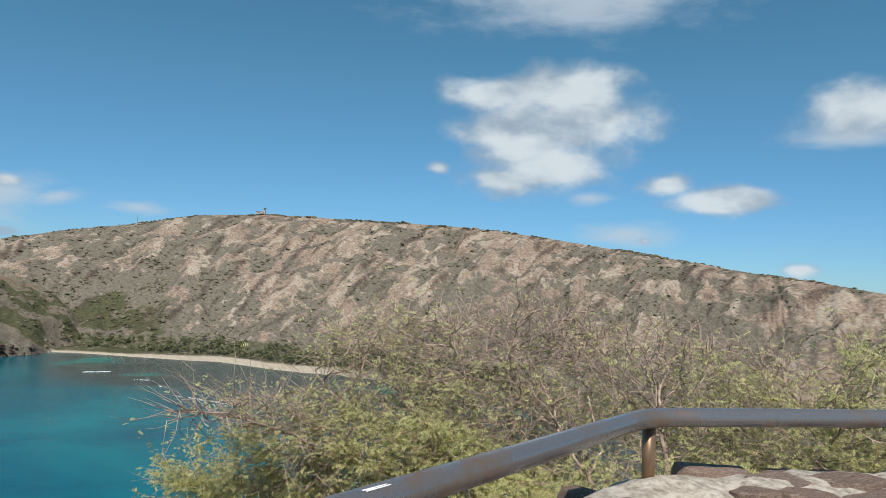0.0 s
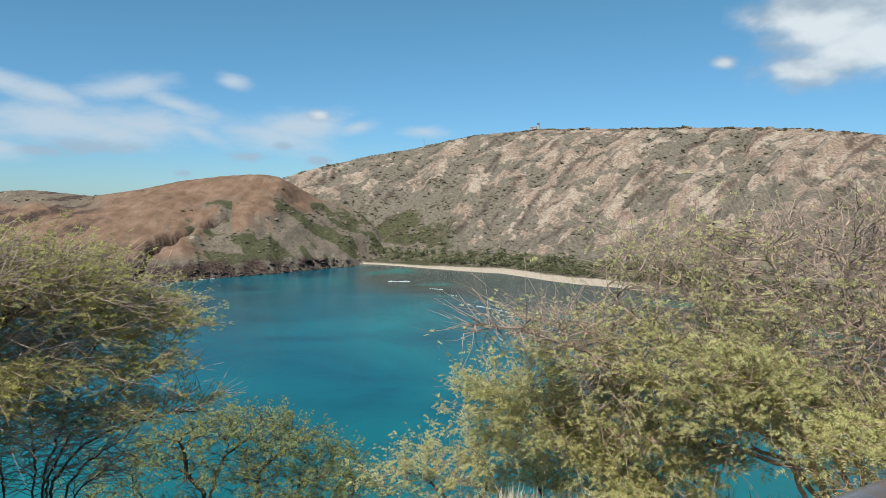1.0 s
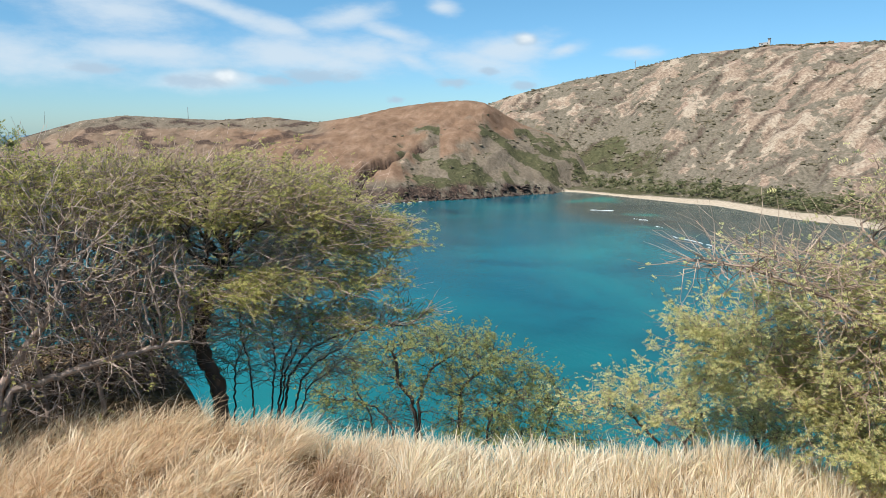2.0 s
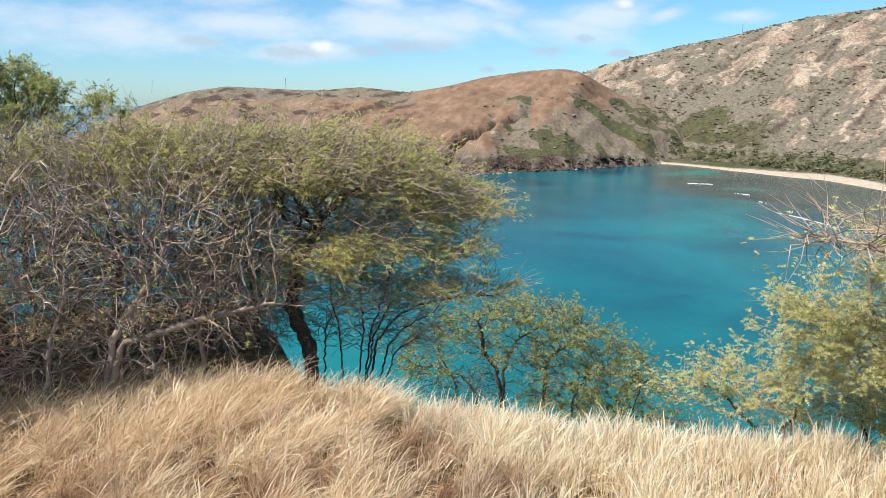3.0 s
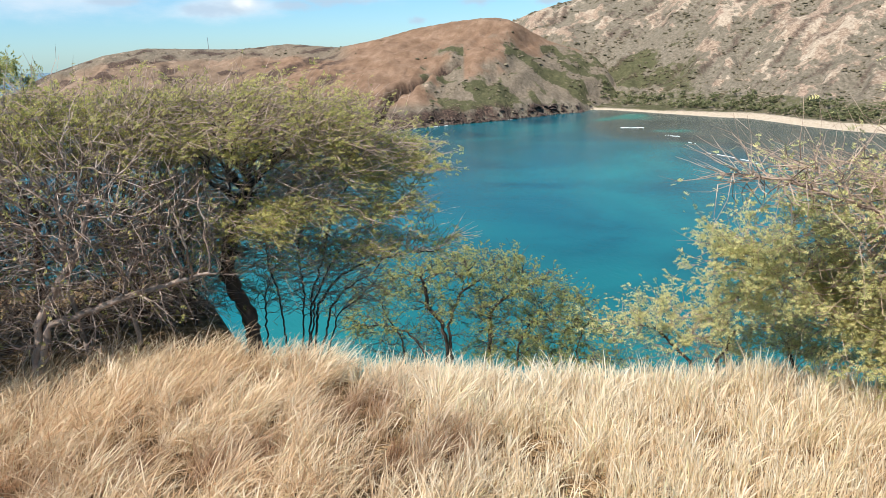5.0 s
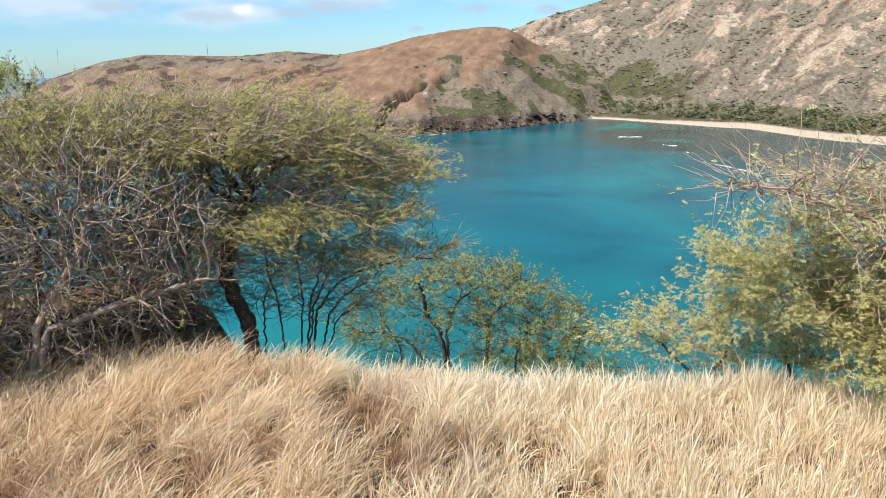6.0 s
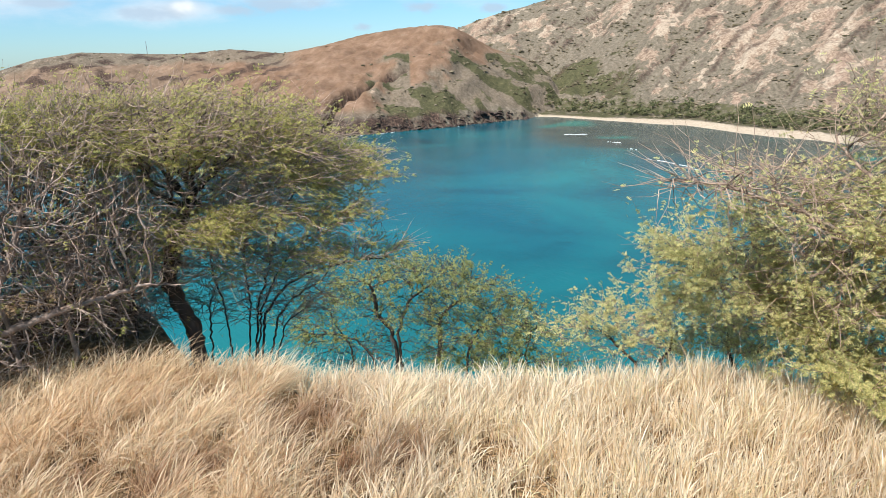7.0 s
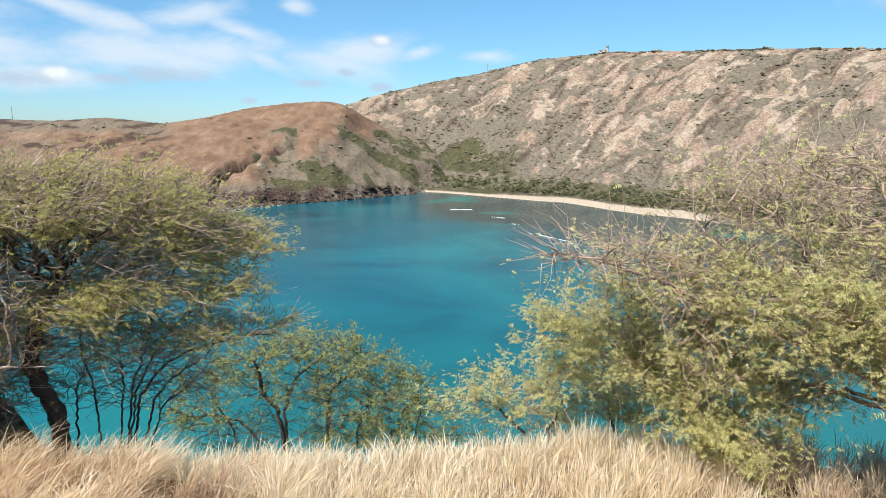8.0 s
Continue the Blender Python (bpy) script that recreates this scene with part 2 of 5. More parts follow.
def rail_material():
    s = Shade("weathered_painted_steel", 0.38, 0.55, 0.5)
    grain, patch = s.noise(160.0, 3, 0.6, s.place((1, 1, 1))), s.noise(5.0, 5, 0.65)
    s.colour(s.mix(s.step(patch, 0.50, 0.72), s.ramp(grain, (0.3, (0.195, 0.190, 0.195)), (0.7, (0.235, 0.225, 0.226))), (0.24, 0.160, 0.105)))
    s.put(s.bsdf.inputs["Roughness"], s.step(patch, 0.1, 1.4))
    return s.bump(grain, 0.03, 0.001).mat


def post_material():
    s = Shade("rusty_bronze_steel", 0.45, 0.6, 0.5)
    n = s.noise(22.0, 5, 0.65, s.place((1, 1, 0.2)))
    return s.colour(s.ramp(n, (0.3, (0.16, 0.095, 0.055)), (0.6, (0.34, 0.22, 0.13)), (0.8, (0.46, 0.34, 0.23)))).mat


def stone_material():
    s = Shade("lava_stone", 0.9, 0, 0.25)
    at = s.place()
    n, blotch = s.noise(26.0, 6, 0.7, at), s.noise(5.0, 4, 0.6, at)
    tone = s.ramp(s.each(), (0.0, (0.17, 0.110, 0.084)), (0.35, (0.33, 0.215, 0.155)), (0.65, (0.25, 0.185, 0.150)), (1.0, (0.40, 0.265, 0.190)))
    spots = s.ramp(n, (0.34, (0.055, 0.038, 0.031)), (0.5, (0.21, 0.145, 0.110)), (0.66, (0.50, 0.40, 0.315)))
    tone = s.mix(0.55, tone, spots)
    tone = s.mix(s.step(blotch, 0.60, 0.68), tone, (0.40, 0.33, 0.26))
    return s.colour(tone).bump(s.calc("ADD", n, blotch), 0.8, 0.02).mat


def mortar_material():
    s = Shade("pale_mortar", 0.95, 0, 0.2)
    n = s.noise(30.0, 6, 0.7)
    return s.colour(s.ramp(n, (0.32, (0.18, 0.145, 0.115)), (0.46, (0.35, 0.30, 0.24)), (0.64, (0.56, 0.495, 0.415)))).bump(n, 0.45, 0.012).mat


def grass_material():
    s = Shade("dry_grass", 0.42, 0, 0.55)
    tone = s.ramp(s.island(), (0.0, (0.52, 0.38, 0.25)), (0.2, (0.80, 0.66, 0.46)), (0.6, (0.88, 0.79, 0.61)), (0.9, (0.94, 0.89, 0.76)), (1.0, (0.76, 0.76, 0.48)))
    tone = s.mix(s.calc("MULTIPLY", s.attr("warm"), 0.52), tone, s.ramp(s.island(), (0.0, (0.46, 0.26, 0.13)), (0.4, (0.72, 0.48, 0.26)), (0.8, (0.90, 0.70, 0.43)), (1.0, (0.93, 0.84, 0.62))))
    tone = s.mix(s.attr("dead"), tone, (0.30, 0.165, 0.095))
    s.colour(tone)
    t = s.node("ShaderNodeBsdfTranslucent", Color=tone)
    m = s.node("ShaderNodeMixShader", Fac=0.5)
    s.put(m.inputs[1], s.bsdf.outputs[0])
    s.put(m.inputs[2], t.outputs[0])
    s.put(s.tree.nodes["Material Output"].inputs["Surface"], m.outputs[0])
    return s.mat


def plain_material(name, a, b, scale, rough=0.85, metal=0.0):
    s = Shade(name, rough, metal, 0.3)
    n = s.noise(scale, 5, 0.6)
    return s.colour(s.ramp(n, (0.3, a), (0.7, b))).bump(n, 0.3, 0.01).mat


GROUND, WATER, FOAM = ground_material(), water_material(), foam_material()
GRASS, RAIL, POST, STONE, MORTAR = grass_material(), rail_material(), post_material(), stone_material(), mortar_material()
LEAF = leaf_material("yellow_green_leaf", [(0.0, (0.28, 0.30, 0.120)), (0.35, (0.45, 0.46, 0.195)), (0.75, (0.61, 0.58, 0.275)), (1.0, (0.74, 0.64, 0.315))])
LEAF_DULL = leaf_material("dull_green_leaf", [(0.0, (0.20, 0.22, 0.070)), (0.5, (0.37, 0.37, 0.120)), (1.0, (0.54, 0.49, 0.185))])
LEAF_GREEN = leaf_material("olive_green_leaf", [(0.0, (0.17, 0.21, 0.070)), (0.5, (0.31, 0.34, 0.120)), (1.0, (0.48, 0.45, 0.170))])
SCRUB = leaf_material("hill_scrub", [(0.0, (0.075, 0.070, 0.038)), (0.4, (0.130, 0.115, 0.070)), (0.8, (0.190, 0.160, 0.105)), (1.0, (0.26, 0.22, 0.15))], 0.15)
WOODS = leaf_material("shore_wood_leaf", [(0.0, (0.060, 0.072, 0.030)), (0.6, (0.115, 0.125, 0.055)), (1.0, (0.19, 0.185, 0.095))], 0.15)
BARK_DARK = bark_material("dark_bark", (0.035, 0.026, 0.022), (0.12, 0.095, 0.08))
BARK_GREY = bark_material("grey_dead_bark", (0.055, 0.038, 0.030), (0.60, 0.47, 0.39), 14.0, 0.55)
BARK_PALE = bark_material("pale_weathered_limb", (0.042, 0.027, 0.020), (0.64, 0.515, 0.44), 14.0, 0.70)
# brown brush bark, with the thicket's inner shade put into its dark tones
BARK_BRUSH_SHADE = bark_material("shade_brown_brush_twig", (0.040, 0.025, 0.019), (0.20, 0.130, 0.098))
BARK_RED = bark_material("crooked_red_brown_twig", (0.055, 0.036, 0.027), (0.58, 0.44, 0.345))
BARK_BROWN = bark_material("red_brown_twig", (0.13, 0.09, 0.072), (0.44, 0.335, 0.27))
SHORE_ROCK = plain_material("wet_lava_rock", (0.018, 0.014, 0.013), (0.10, 0.07, 0.058), 0.7)
CONCRETE = plain_material("lookout_concrete", (0.28, 0.26, 0.23), (0.42, 0.39, 0.35), 3.0)
HUT_WALL = plain_material("pale_hut_paint", (0.30, 0.29, 0.27), (0.45, 0.44, 0.42), 0.5)
HUT_DARK = plain_material("dark_hut_glass", (0.03, 0.04, 0.05), (0.06, 0.07, 0.08), 0.5, 0.3)
STEEL = plain_material("galvanised_steel", (0.25, 0.25, 0.26), (0.40, 0.40, 0.41), 2.0, 0.5, 0.6)
SCRATCH = plain_material("bared_white_paint", (0.70, 0.70, 0.70), (0.82, 0.82, 0.82), 60.0)


# ---- mesh helpers ----
rng = np.random.default_rng(7)


def at(bearing, distance, up=0.0):
    """A point by its bearing (degrees, to the left), its distance and its height over the lens's height."""
    b = radians(bearing)
    return Vector((-math.sin(b) * distance, math.cos(b) * distance, EYE + up))


def mesh_from(name, verts, faces, material, loops=None, smooth=False):
    """A mesh from arrays: faces is (n, 3) or (n, 4)."""
    me = bpy.data.meshes.new(name)
    verts, faces = np.asarray(verts, np.float32), np.asarray(faces, np.int32)
    n, k = faces.shape
    me.vertices.add(len(verts))
    me.vertices.foreach_set("co", verts.ravel())
    me.loops.add(n * k)
    me.loops.foreach_set("vertex_index", faces.ravel())
    me.polygons.add(n)
    me.polygons.foreach_set("loop_start", np.arange(0, n * k, k, dtype=np.int32))
    me.polygons.foreach_set("use_smooth", np.full(n, smooth))
    me.materials.append(material)
    me.update(calc_edges=True)
    return me


def part(name, bm, material, parent, label=""):
    """Links a bmesh or a mesh as one mesh object under a thing or a part."""
    if isinstance(bm, bmesh.types.BMesh):
        me = bpy.data.meshes.new(name)
        bm.to_mesh(me)
        bm.free()
        me.materials.append(material)
    else:
        me = bm
    ob = new(name, me)
    ob.parent = parent
    if parent is not None:
        ob.matrix_parent_inverse = parent.matrix_world.inverted()
    return tagged(ob, label)


def holder(name, place=(0, 0, 0)):
    ob = new(name)
    ob.matrix_world = Matrix.Translation(place)
    return ob


def paint(me, name, values):
    a = me.attributes.new(name, "FLOAT", "POINT")
    a.data.foreach_set("value", np.asarray(values, np.float32))


def lattice(x, y, seed):
    """Smooth value noise, 0 to 1."""
    x0, y0 = np.floor(x), np.floor(y)
    fx, fy = x - x0, y - y0
    fx, fy = fx * fx * (3 - 2 * fx), fy * fy * (3 - 2 * fy)

    def corner(i, j):
        h = np.sin((x0 + i) * 127.1 + (y0 + j) * 311.7 + seed * 74.7) * 43758.5453
        return h - np.floor(h)

    return (corner(0, 0) * (1 - fx) + corner(1, 0) * fx) * (1 - fy) + (corner(0, 1) * (1 - fx) + corner(1, 1) * fx) * fy


def rough(x, y, seed, octaves=4, gain=0.5):
    total, size, weight = 0.0, 1.0, 0.0
    for k in range(octaves):
        total = total + size * lattice(x * 2 ** k, y * 2 ** k, seed + k)
        weight, size = weight + size, size * gain
    return total / weight


def ease(x, lo, hi):
    t = np.clip((x - lo) / (hi - lo), 0, 1)
    return t * t * (3 - 2 * t)


# ---- the lie of the land, by bearing from the lookout ----
def curve(rows):
    rows = np.array(rows, float)
    rows = rows[np.argsort(rows[:, 0])]
    return lambda b: np.interp(b, rows[:, 0], rows[:, 1])


rim_shore = curve([(-80, 70), (-60, 95), (-45, 140), (-30, 200), (-20, 260), (-10, 345), (0, 430), (5, 472), (8.6, 496), (11.6, 508), (14, 527), (18, 575), (20.2, 584), (24.2, 614), (28.3, 652), (33, 670), (45, 700), (60, 760)])
rim_crest = curve([(-80, 200), (-60, 280), (-45, 380), (-30, 500), (-20, 600), (-10, 700), (0, 800), (8, 880), (15, 930), (25, 980), (36, 1000), (60, 1000)])
rim_angle = curve([(-80, -2.0), (-60, -1.0), (-45, 0.0), (-33, 1.30), (-29, 2.0), (-23, 2.81), (-16.8, 3.92), (-9.6, 4.92), (-4.7, 5.55), (0, 5.86), (8, 6.02), (15.1, 6.03), (20.2, 5.60), (24.5, 4.62),
                   (29, 3.82), (33.3, 2.80), (36.7, 1.70), (40, 0.9), (46, -0.4), (60, -3.5)])
head_shore = curve([(26.5, 700), (28.0, 690), (29.2, 674), (29.8, 656), (30.3, 642), (31.0, 633), (32.7, 622), (37.2, 579), (41.8, 556), (45, 540), (48, 529), (49.5, 537), (51, 575), (55, 640), (60, 700), (70, 780), (78, 900)])
head_crest = curve([(26.5, 710), (28, 740), (29.6, 775), (31, 790), (33, 790), (36, 780), (38, 782), (42, 800), (47, 830), (50, 870), (54, 950), (60, 1050), (66, 1100), (72, 1100), (78, 1000)])
head_angle = curve([(26.5, -5.2), (27.5, -3.9), (28.5, -2.3), (29.6, -1.1), (31, -0.45), (32.2, -0.12), (33.3, 0.30), (34.4, 0.90), (35.4, 1.50), (36.4, 2.02), (37.4, 2.17), (38.6, 2.17), (40.7, 2.02), (43.8, 1.59), (47.1, 0.82), (50.1, 0.34), (54, 0.75), (57.5, 0.48), (59.3, 0.52),
                    (64.5, 0.76), (67.4, 0.34), (69, -0.15), (71.2, -0.85), (74, -2.2), (78, -4.0)])
brow = curve([(-90, 6.0), (-30, 7.6), (-10, 8.0), (0, 7.7), (10, 7.0), (22, 6.6), (29, 6.3), (36, 6.4), (42, 6.5), (48, 6.8), (54, 7.25), (57.5, 7.5), (60.5, 10.0), (64, 12.0), (82, 12.5), (110, 12.5)])


def land(b, r):
    """Height over the water, and what covers the ground, at bearings b and distances r."""
    x, y = -np.sin(np.radians(b)) * r, np.cos(np.radians(b)) * r
    # the crater's far rim
    rs, rc = rim_shore(b), rim_crest(b)
    zc = EYE + rc * np.tan(np.radians(rim_angle(b)))
    foot = rs + 48
    t = (r - foot) / (rc - foot)
    u, v = -np.radians(b) * 720, r - rs
    along, across = (u + 2.4 * v) / 2.6, (2.4 * u - v) / 2.6
    sheet = rough(along / 80, across / 13, 3, 4, 0.6) - 0.5
    gully = np.abs(rough(u / 70 + 0.3 * rough(u / 60, v / 60, 9, 2), v / 260, 5, 4, 0.5) - 0.5)
    rib = np.abs(rough(u / 30 + 0.5 * rough(u / 40, v / 40, 19, 2), v / 100, 15, 3, 0.55) - 0.5)
    lumps = rough(x / 46, y / 46, 11, 5, 0.6) - 0.5
    body = ease(t, -0.02, 0.16) * (1 - 0.92 * ease(t, 0.86, 1.0))
    tt = np.clip(t, 0, 1)
    slope = 5 + (zc - 5) * (0.86 * tt + 0.14 * tt * tt * (3 - 2 * tt)) + body * (13 * sheet - 26 * (0.17 - gully) - 20 * (0.14 - rib) + 13 * lumps)
    beach = np.clip((r - rs) / 40, -1, 1)
    beach = np.where(beach > 0, 3.2 * np.maximum(beach, 0) ** 0.8, 9 * beach) + np.clip(r - rs - 40, 0, 14) * 0.13
    rim = np.where(t > 0, slope, beach)
    rim = np.where(r > rc, zc - 0.22 * (r - rc) + 2.0 * lumps * ease(r, rc, rc + 60), rim)
    rim = np.where((b > 60) | (b < -80), -12, rim)
    # the low headland
    hs, hc = head_shore(b) + 7 * (rough(b * 1.1, r * 0, 21, 3) - 0.5), head_crest(b)
    hz = EYE + hc * np.tan(np.radians(head_angle(b)))
    h = (r - hs) / np.maximum(hc - hs, 4)
    hh = np.clip(h, 0, 1)
    cliff = 6.0 * ease(b, 30.0, 31.0) * (1 + 1.6 * (rough(x / 26, y / 26, 23, 4, 0.6) - 0.5) * (1 - ease(h, 0.06, 0.2)))
    bend = 1.3 * (rough(hh * 16, b * 0.5, 25, 3) - 0.5)
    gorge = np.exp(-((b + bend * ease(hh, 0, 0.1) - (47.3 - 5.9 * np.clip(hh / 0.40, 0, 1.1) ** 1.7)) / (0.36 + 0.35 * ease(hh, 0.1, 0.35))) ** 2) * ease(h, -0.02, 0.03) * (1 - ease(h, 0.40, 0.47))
    dome = np.sin(hh * math.pi / 2) ** 0.9 * 0.30 + hh * 0.70
    edge = ease(h, 0.0, 0.035)
    head = np.where(h > 0, cliff * edge + np.maximum(hz - cliff, 0) * dome + ease(h, 0.03, 0.2) * (1 - ease(h, 0.85, 1)) * (11 * sheet + 16 * lumps - 9 * (0.17 - gully) * (b < 46)) - 17 * gorge, np.clip((r - hs) * 0.35, -9, 0))
    head = np.where(r > hc, hz - 0.30 * (r - hc), head)
    head = np.where((b < 26.5) | (b > 78), -12, head)
    # the near hillside under the lookout
    rb = brow(b)
    wave = 0.16 * (rough(x / 1.7, y / 1.7, 31, 3) - 0.5)
    drop = np.where(r < rb, 0.028 * np.maximum(r - 4, 0), 0.028 * np.maximum(rb - 4, 0) + 0.50 * np.clip(r - rb, 0, 5) + 0.95 * np.maximum(r - rb - 5, 0))
    steep = ease(b, -75, -45) * (1 - ease(b, 95, 125))
    near = EYE - 3.13 + wave - drop * steep - (1 - steep) * 0.02 * r
    near = np.where(r > 1500, near - (r - 1500) * 0.2, near)
    z = np.maximum(np.maximum(rim, head), np.maximum(near, -12))
    on_rim, on_head, on_near = (rim >= z - 1e-6) & (z > -1), (head >= z - 1e-6) & (z > -1), near >= z - 1e-6
    scrub = 0.56 + 2.6 * (rough(x / 17, y / 17, 41, 4, 0.65) - 0.5) - 0.9 * sheet + 0.48 * ease(b, 15, 24) * (1 - ease(t, 0.42, 0.70)) + 0.9 * (rough(x / 60, y / 60, 43, 3, 0.6) - 0.5) + 1.2 * (0.13 - gully) + 2.6 * (0.10 - rib) + 0.25 * (1 - ease(t, 0.0, 0.35)) - 0.16 * ease(t, 0.55, 1.0)
    outcrop = np.clip(0.40 + 2.4 * (rough(along / 30, across / 7, 45, 4, 0.6) - 0.5) + 0.8 * sheet + 0.25 * ease(t, 0.6, 0.95) * ease(b, 18, 25), 0, 1)
    patchy = rough(x / 26, y / 26, 57, 4, 0.6) - 0.5
    green_flank = on_head * ease(43.0 - b + 8 * patchy, -0.6, 0.8) * (1 - ease(hh + 0.8 * patchy + 0.10 * (b - 36.5) * (b < 40) - 0.10, 0.40, 0.56)) * ease(h, 0.02, 0.05)
    red = on_head * ease(h, 0.05, 0.12) * (1 - 0.85 * green_flank) * (1 - ease(b, 54, 60) * 0.35) * (1 - 0.8 * ease(b, 48.5, 51) * ease(h, 0.68, 0.78))
    red = np.maximum(red, on_rim * ease(b, 33.2, 35.5) * (1 - ease(t, 0.3, 0.6)) * 0.6)
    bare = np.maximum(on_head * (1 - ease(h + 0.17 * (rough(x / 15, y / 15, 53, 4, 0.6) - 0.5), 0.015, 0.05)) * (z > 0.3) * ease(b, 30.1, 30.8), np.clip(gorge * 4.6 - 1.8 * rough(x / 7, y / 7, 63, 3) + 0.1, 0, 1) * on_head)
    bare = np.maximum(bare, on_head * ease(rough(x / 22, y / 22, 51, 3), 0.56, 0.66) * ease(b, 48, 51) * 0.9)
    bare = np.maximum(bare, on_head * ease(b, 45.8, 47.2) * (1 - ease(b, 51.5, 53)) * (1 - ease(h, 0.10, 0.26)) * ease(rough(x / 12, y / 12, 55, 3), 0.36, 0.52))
    ledge = np.exp(-((t - (0.52 + (28.8 - b) * 0.075 + 0.02 * np.sin(b * 9))) / 0.013) ** 2) * ease(b, 24.6, 25.6) * (1 - ease(b, 28.6, 29.2))
    strata = ease(rough(along / 48, across / 4.5, 47, 3, 0.5), 0.63, 0.71) * ease(t, 0.05, 0.15)
    bare = np.maximum(bare, on_rim * np.maximum(ledge, 0.75 * strata))
    sand = on_rim * (r > rs - 6) * (1 - ease(r - rs, (16 - 13 * ease(b, 17, 27)) + 14 * rough(b * 1.6, b * 0, 61, 4) * (1 - 0.6 * ease(b, 20, 28)), (27 - 15 * ease(b, 17, 27)))) * ease(b, 4, 8)
    litter = on_near * (1 - ease(r, 30, 60))
    scrub = np.where(on_rim & (t > -0.3) & (t < 0.06), 0.95, np.clip(scrub, 0, 1))
    scrub = np.clip(scrub + 0.18 * green_flank + 0.6 * on_head * ease(b, 48.5, 51) * ease(h, 0.68, 0.78), 0, 1)
    green = green_flank * 1.0 * ease(rough(x / 24, y / 24, 67, 4, 0.6), 0.36, 0.60) + on_rim * ease(b, 16, 27) * (1 - ease(t + 0.5 * patchy, 0.30, 0.55)) * ease(rough(x / 34, y / 34, 69, 4, 0.6), 0.40, 0.58) * 0.85
    green = np.clip(np.maximum(green, on_rim * (t < 0.07) * (t > -0.4) * 0.55 * (1 - sand)), 0, 1)
    return z, dict(scrub=scrub, green=green, outcrop=outcrop, red_soil=red, bare_rock=bare, sand=sand, litter=litter), (on_rim, on_head, t, h)


def land_at(p):
    b, r = math.degrees(math.atan2(-p[0], p[1])), math.hypot(p[0], p[1])
    return float(land(np.array([b]), np.array([r]))[0][0])


def build_ground():
    b = np.concatenate([np.arange(-180, -48, 4.0), np.arange(-48, 82, 0.19), np.arange(82, 180, 4.0)])
    r = np.concatenate([[0.4, 1.5, 2.5], np.arange(3.2, 12, 0.3), np.geomspace(12, 130, 30), np.linspace(140, 470, 30), np.arange(474, 1120, 4.4), np.geomspace(1130, 4900, 14)])
    bb, rr = np.meshgrid(b, r, indexing="ij")
    z, cover, _ = land(bb.ravel(), rr.ravel())
    x, y = -np.sin(np.radians(bb.ravel())) * rr.ravel(), np.cos(np.radians(bb.ravel())) * rr.ravel()
    nb, nr = len(b), len(r)
    i, j = np.meshgrid(np.arange(nb), np.arange(nr - 1), indexing="ij")
    i2 = (i + 1) % nb
    faces = np.stack([i * nr + j, i * nr + j + 1, i2 * nr + j + 1, i2 * nr + j], -1).reshape(-1, 4)
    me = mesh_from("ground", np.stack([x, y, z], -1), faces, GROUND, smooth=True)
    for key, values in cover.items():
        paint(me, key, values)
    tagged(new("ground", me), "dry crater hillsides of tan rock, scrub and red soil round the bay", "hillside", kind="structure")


def build_water():
    b = np.concatenate([np.arange(-180, -40, 5.0), np.arange(-40, 85, 0.5), np.arange(85, 180, 5.0)])
    r = np.concatenate([[2.0], np.geomspace(40, 4950, 130)])
    bb, rr = np.meshgrid(b, r, indexing="ij")
    bf, rf = bb.ravel(), rr.ravel()
    x, y = -np.sin(np.radians(bf)) * rf, np.cos(np.radians(bf)) * rf
    nb, nr = len(b), len(r)
    i, j = np.meshgrid(np.arange(nb), np.arange(nr - 1), indexing="ij")
    i2 = (i + 1) % nb
    faces = np.stack([i * nr + j, i * nr + j + 1, i2 * nr + j + 1, i2 * nr + j], -1).reshape(-1, 4)
    me = mesh_from("water", np.stack([x, y, np.zeros_like(x)], -1), faces, WATER, smooth=True)
    edge = rim_shore(bf) - rf - 60 * (rough(x / 70, y / 70, 71, 4) - 0.5)
    paint(me, "reef", (1 - ease(edge, 130, 215)) * (1 - ease(bf, 28.5, 32)) * (rf < 900))
    paint(me, "shoal", (1 - ease(rf + 60 * (rough(x / 50, y / 50, 75, 3) - 0.5), 120, 260)) * (bf < 60))
    paint(me, "open_sea", ease(rf, 800, 1100))
    tagged(new("water", me), "calm turquoise bay water with darker reef by the beach", "water", kind="structure")


build_ground()
build_water()


# ---- scrub, woods and rocks on the far slopes ----
def ico():
    g = (1 + 5 ** 0.5) / 2
    v = np.array([(-1, g, 0), (1, g, 0), (-1, -g, 0), (1, -g, 0), (0, -1, g), (0, 1, g), (0, -1, -g), (0, 1, -g), (g, 0, -1), (g, 0, 1), (-g, 0, -1), (-g, 0, 1)]) / math.hypot(1, g)
    bm = bmesh.new()
    for p in v:
        bm.verts.new(p)
    made = bmesh.ops.convex_hull(bm, input=bm.verts)
    bm.verts.index_update()
    f = np.array([[q.index for q in face.verts] for face in bm.faces])
    bm.free()
    return v, f


ICO_V, ICO_F = ico()


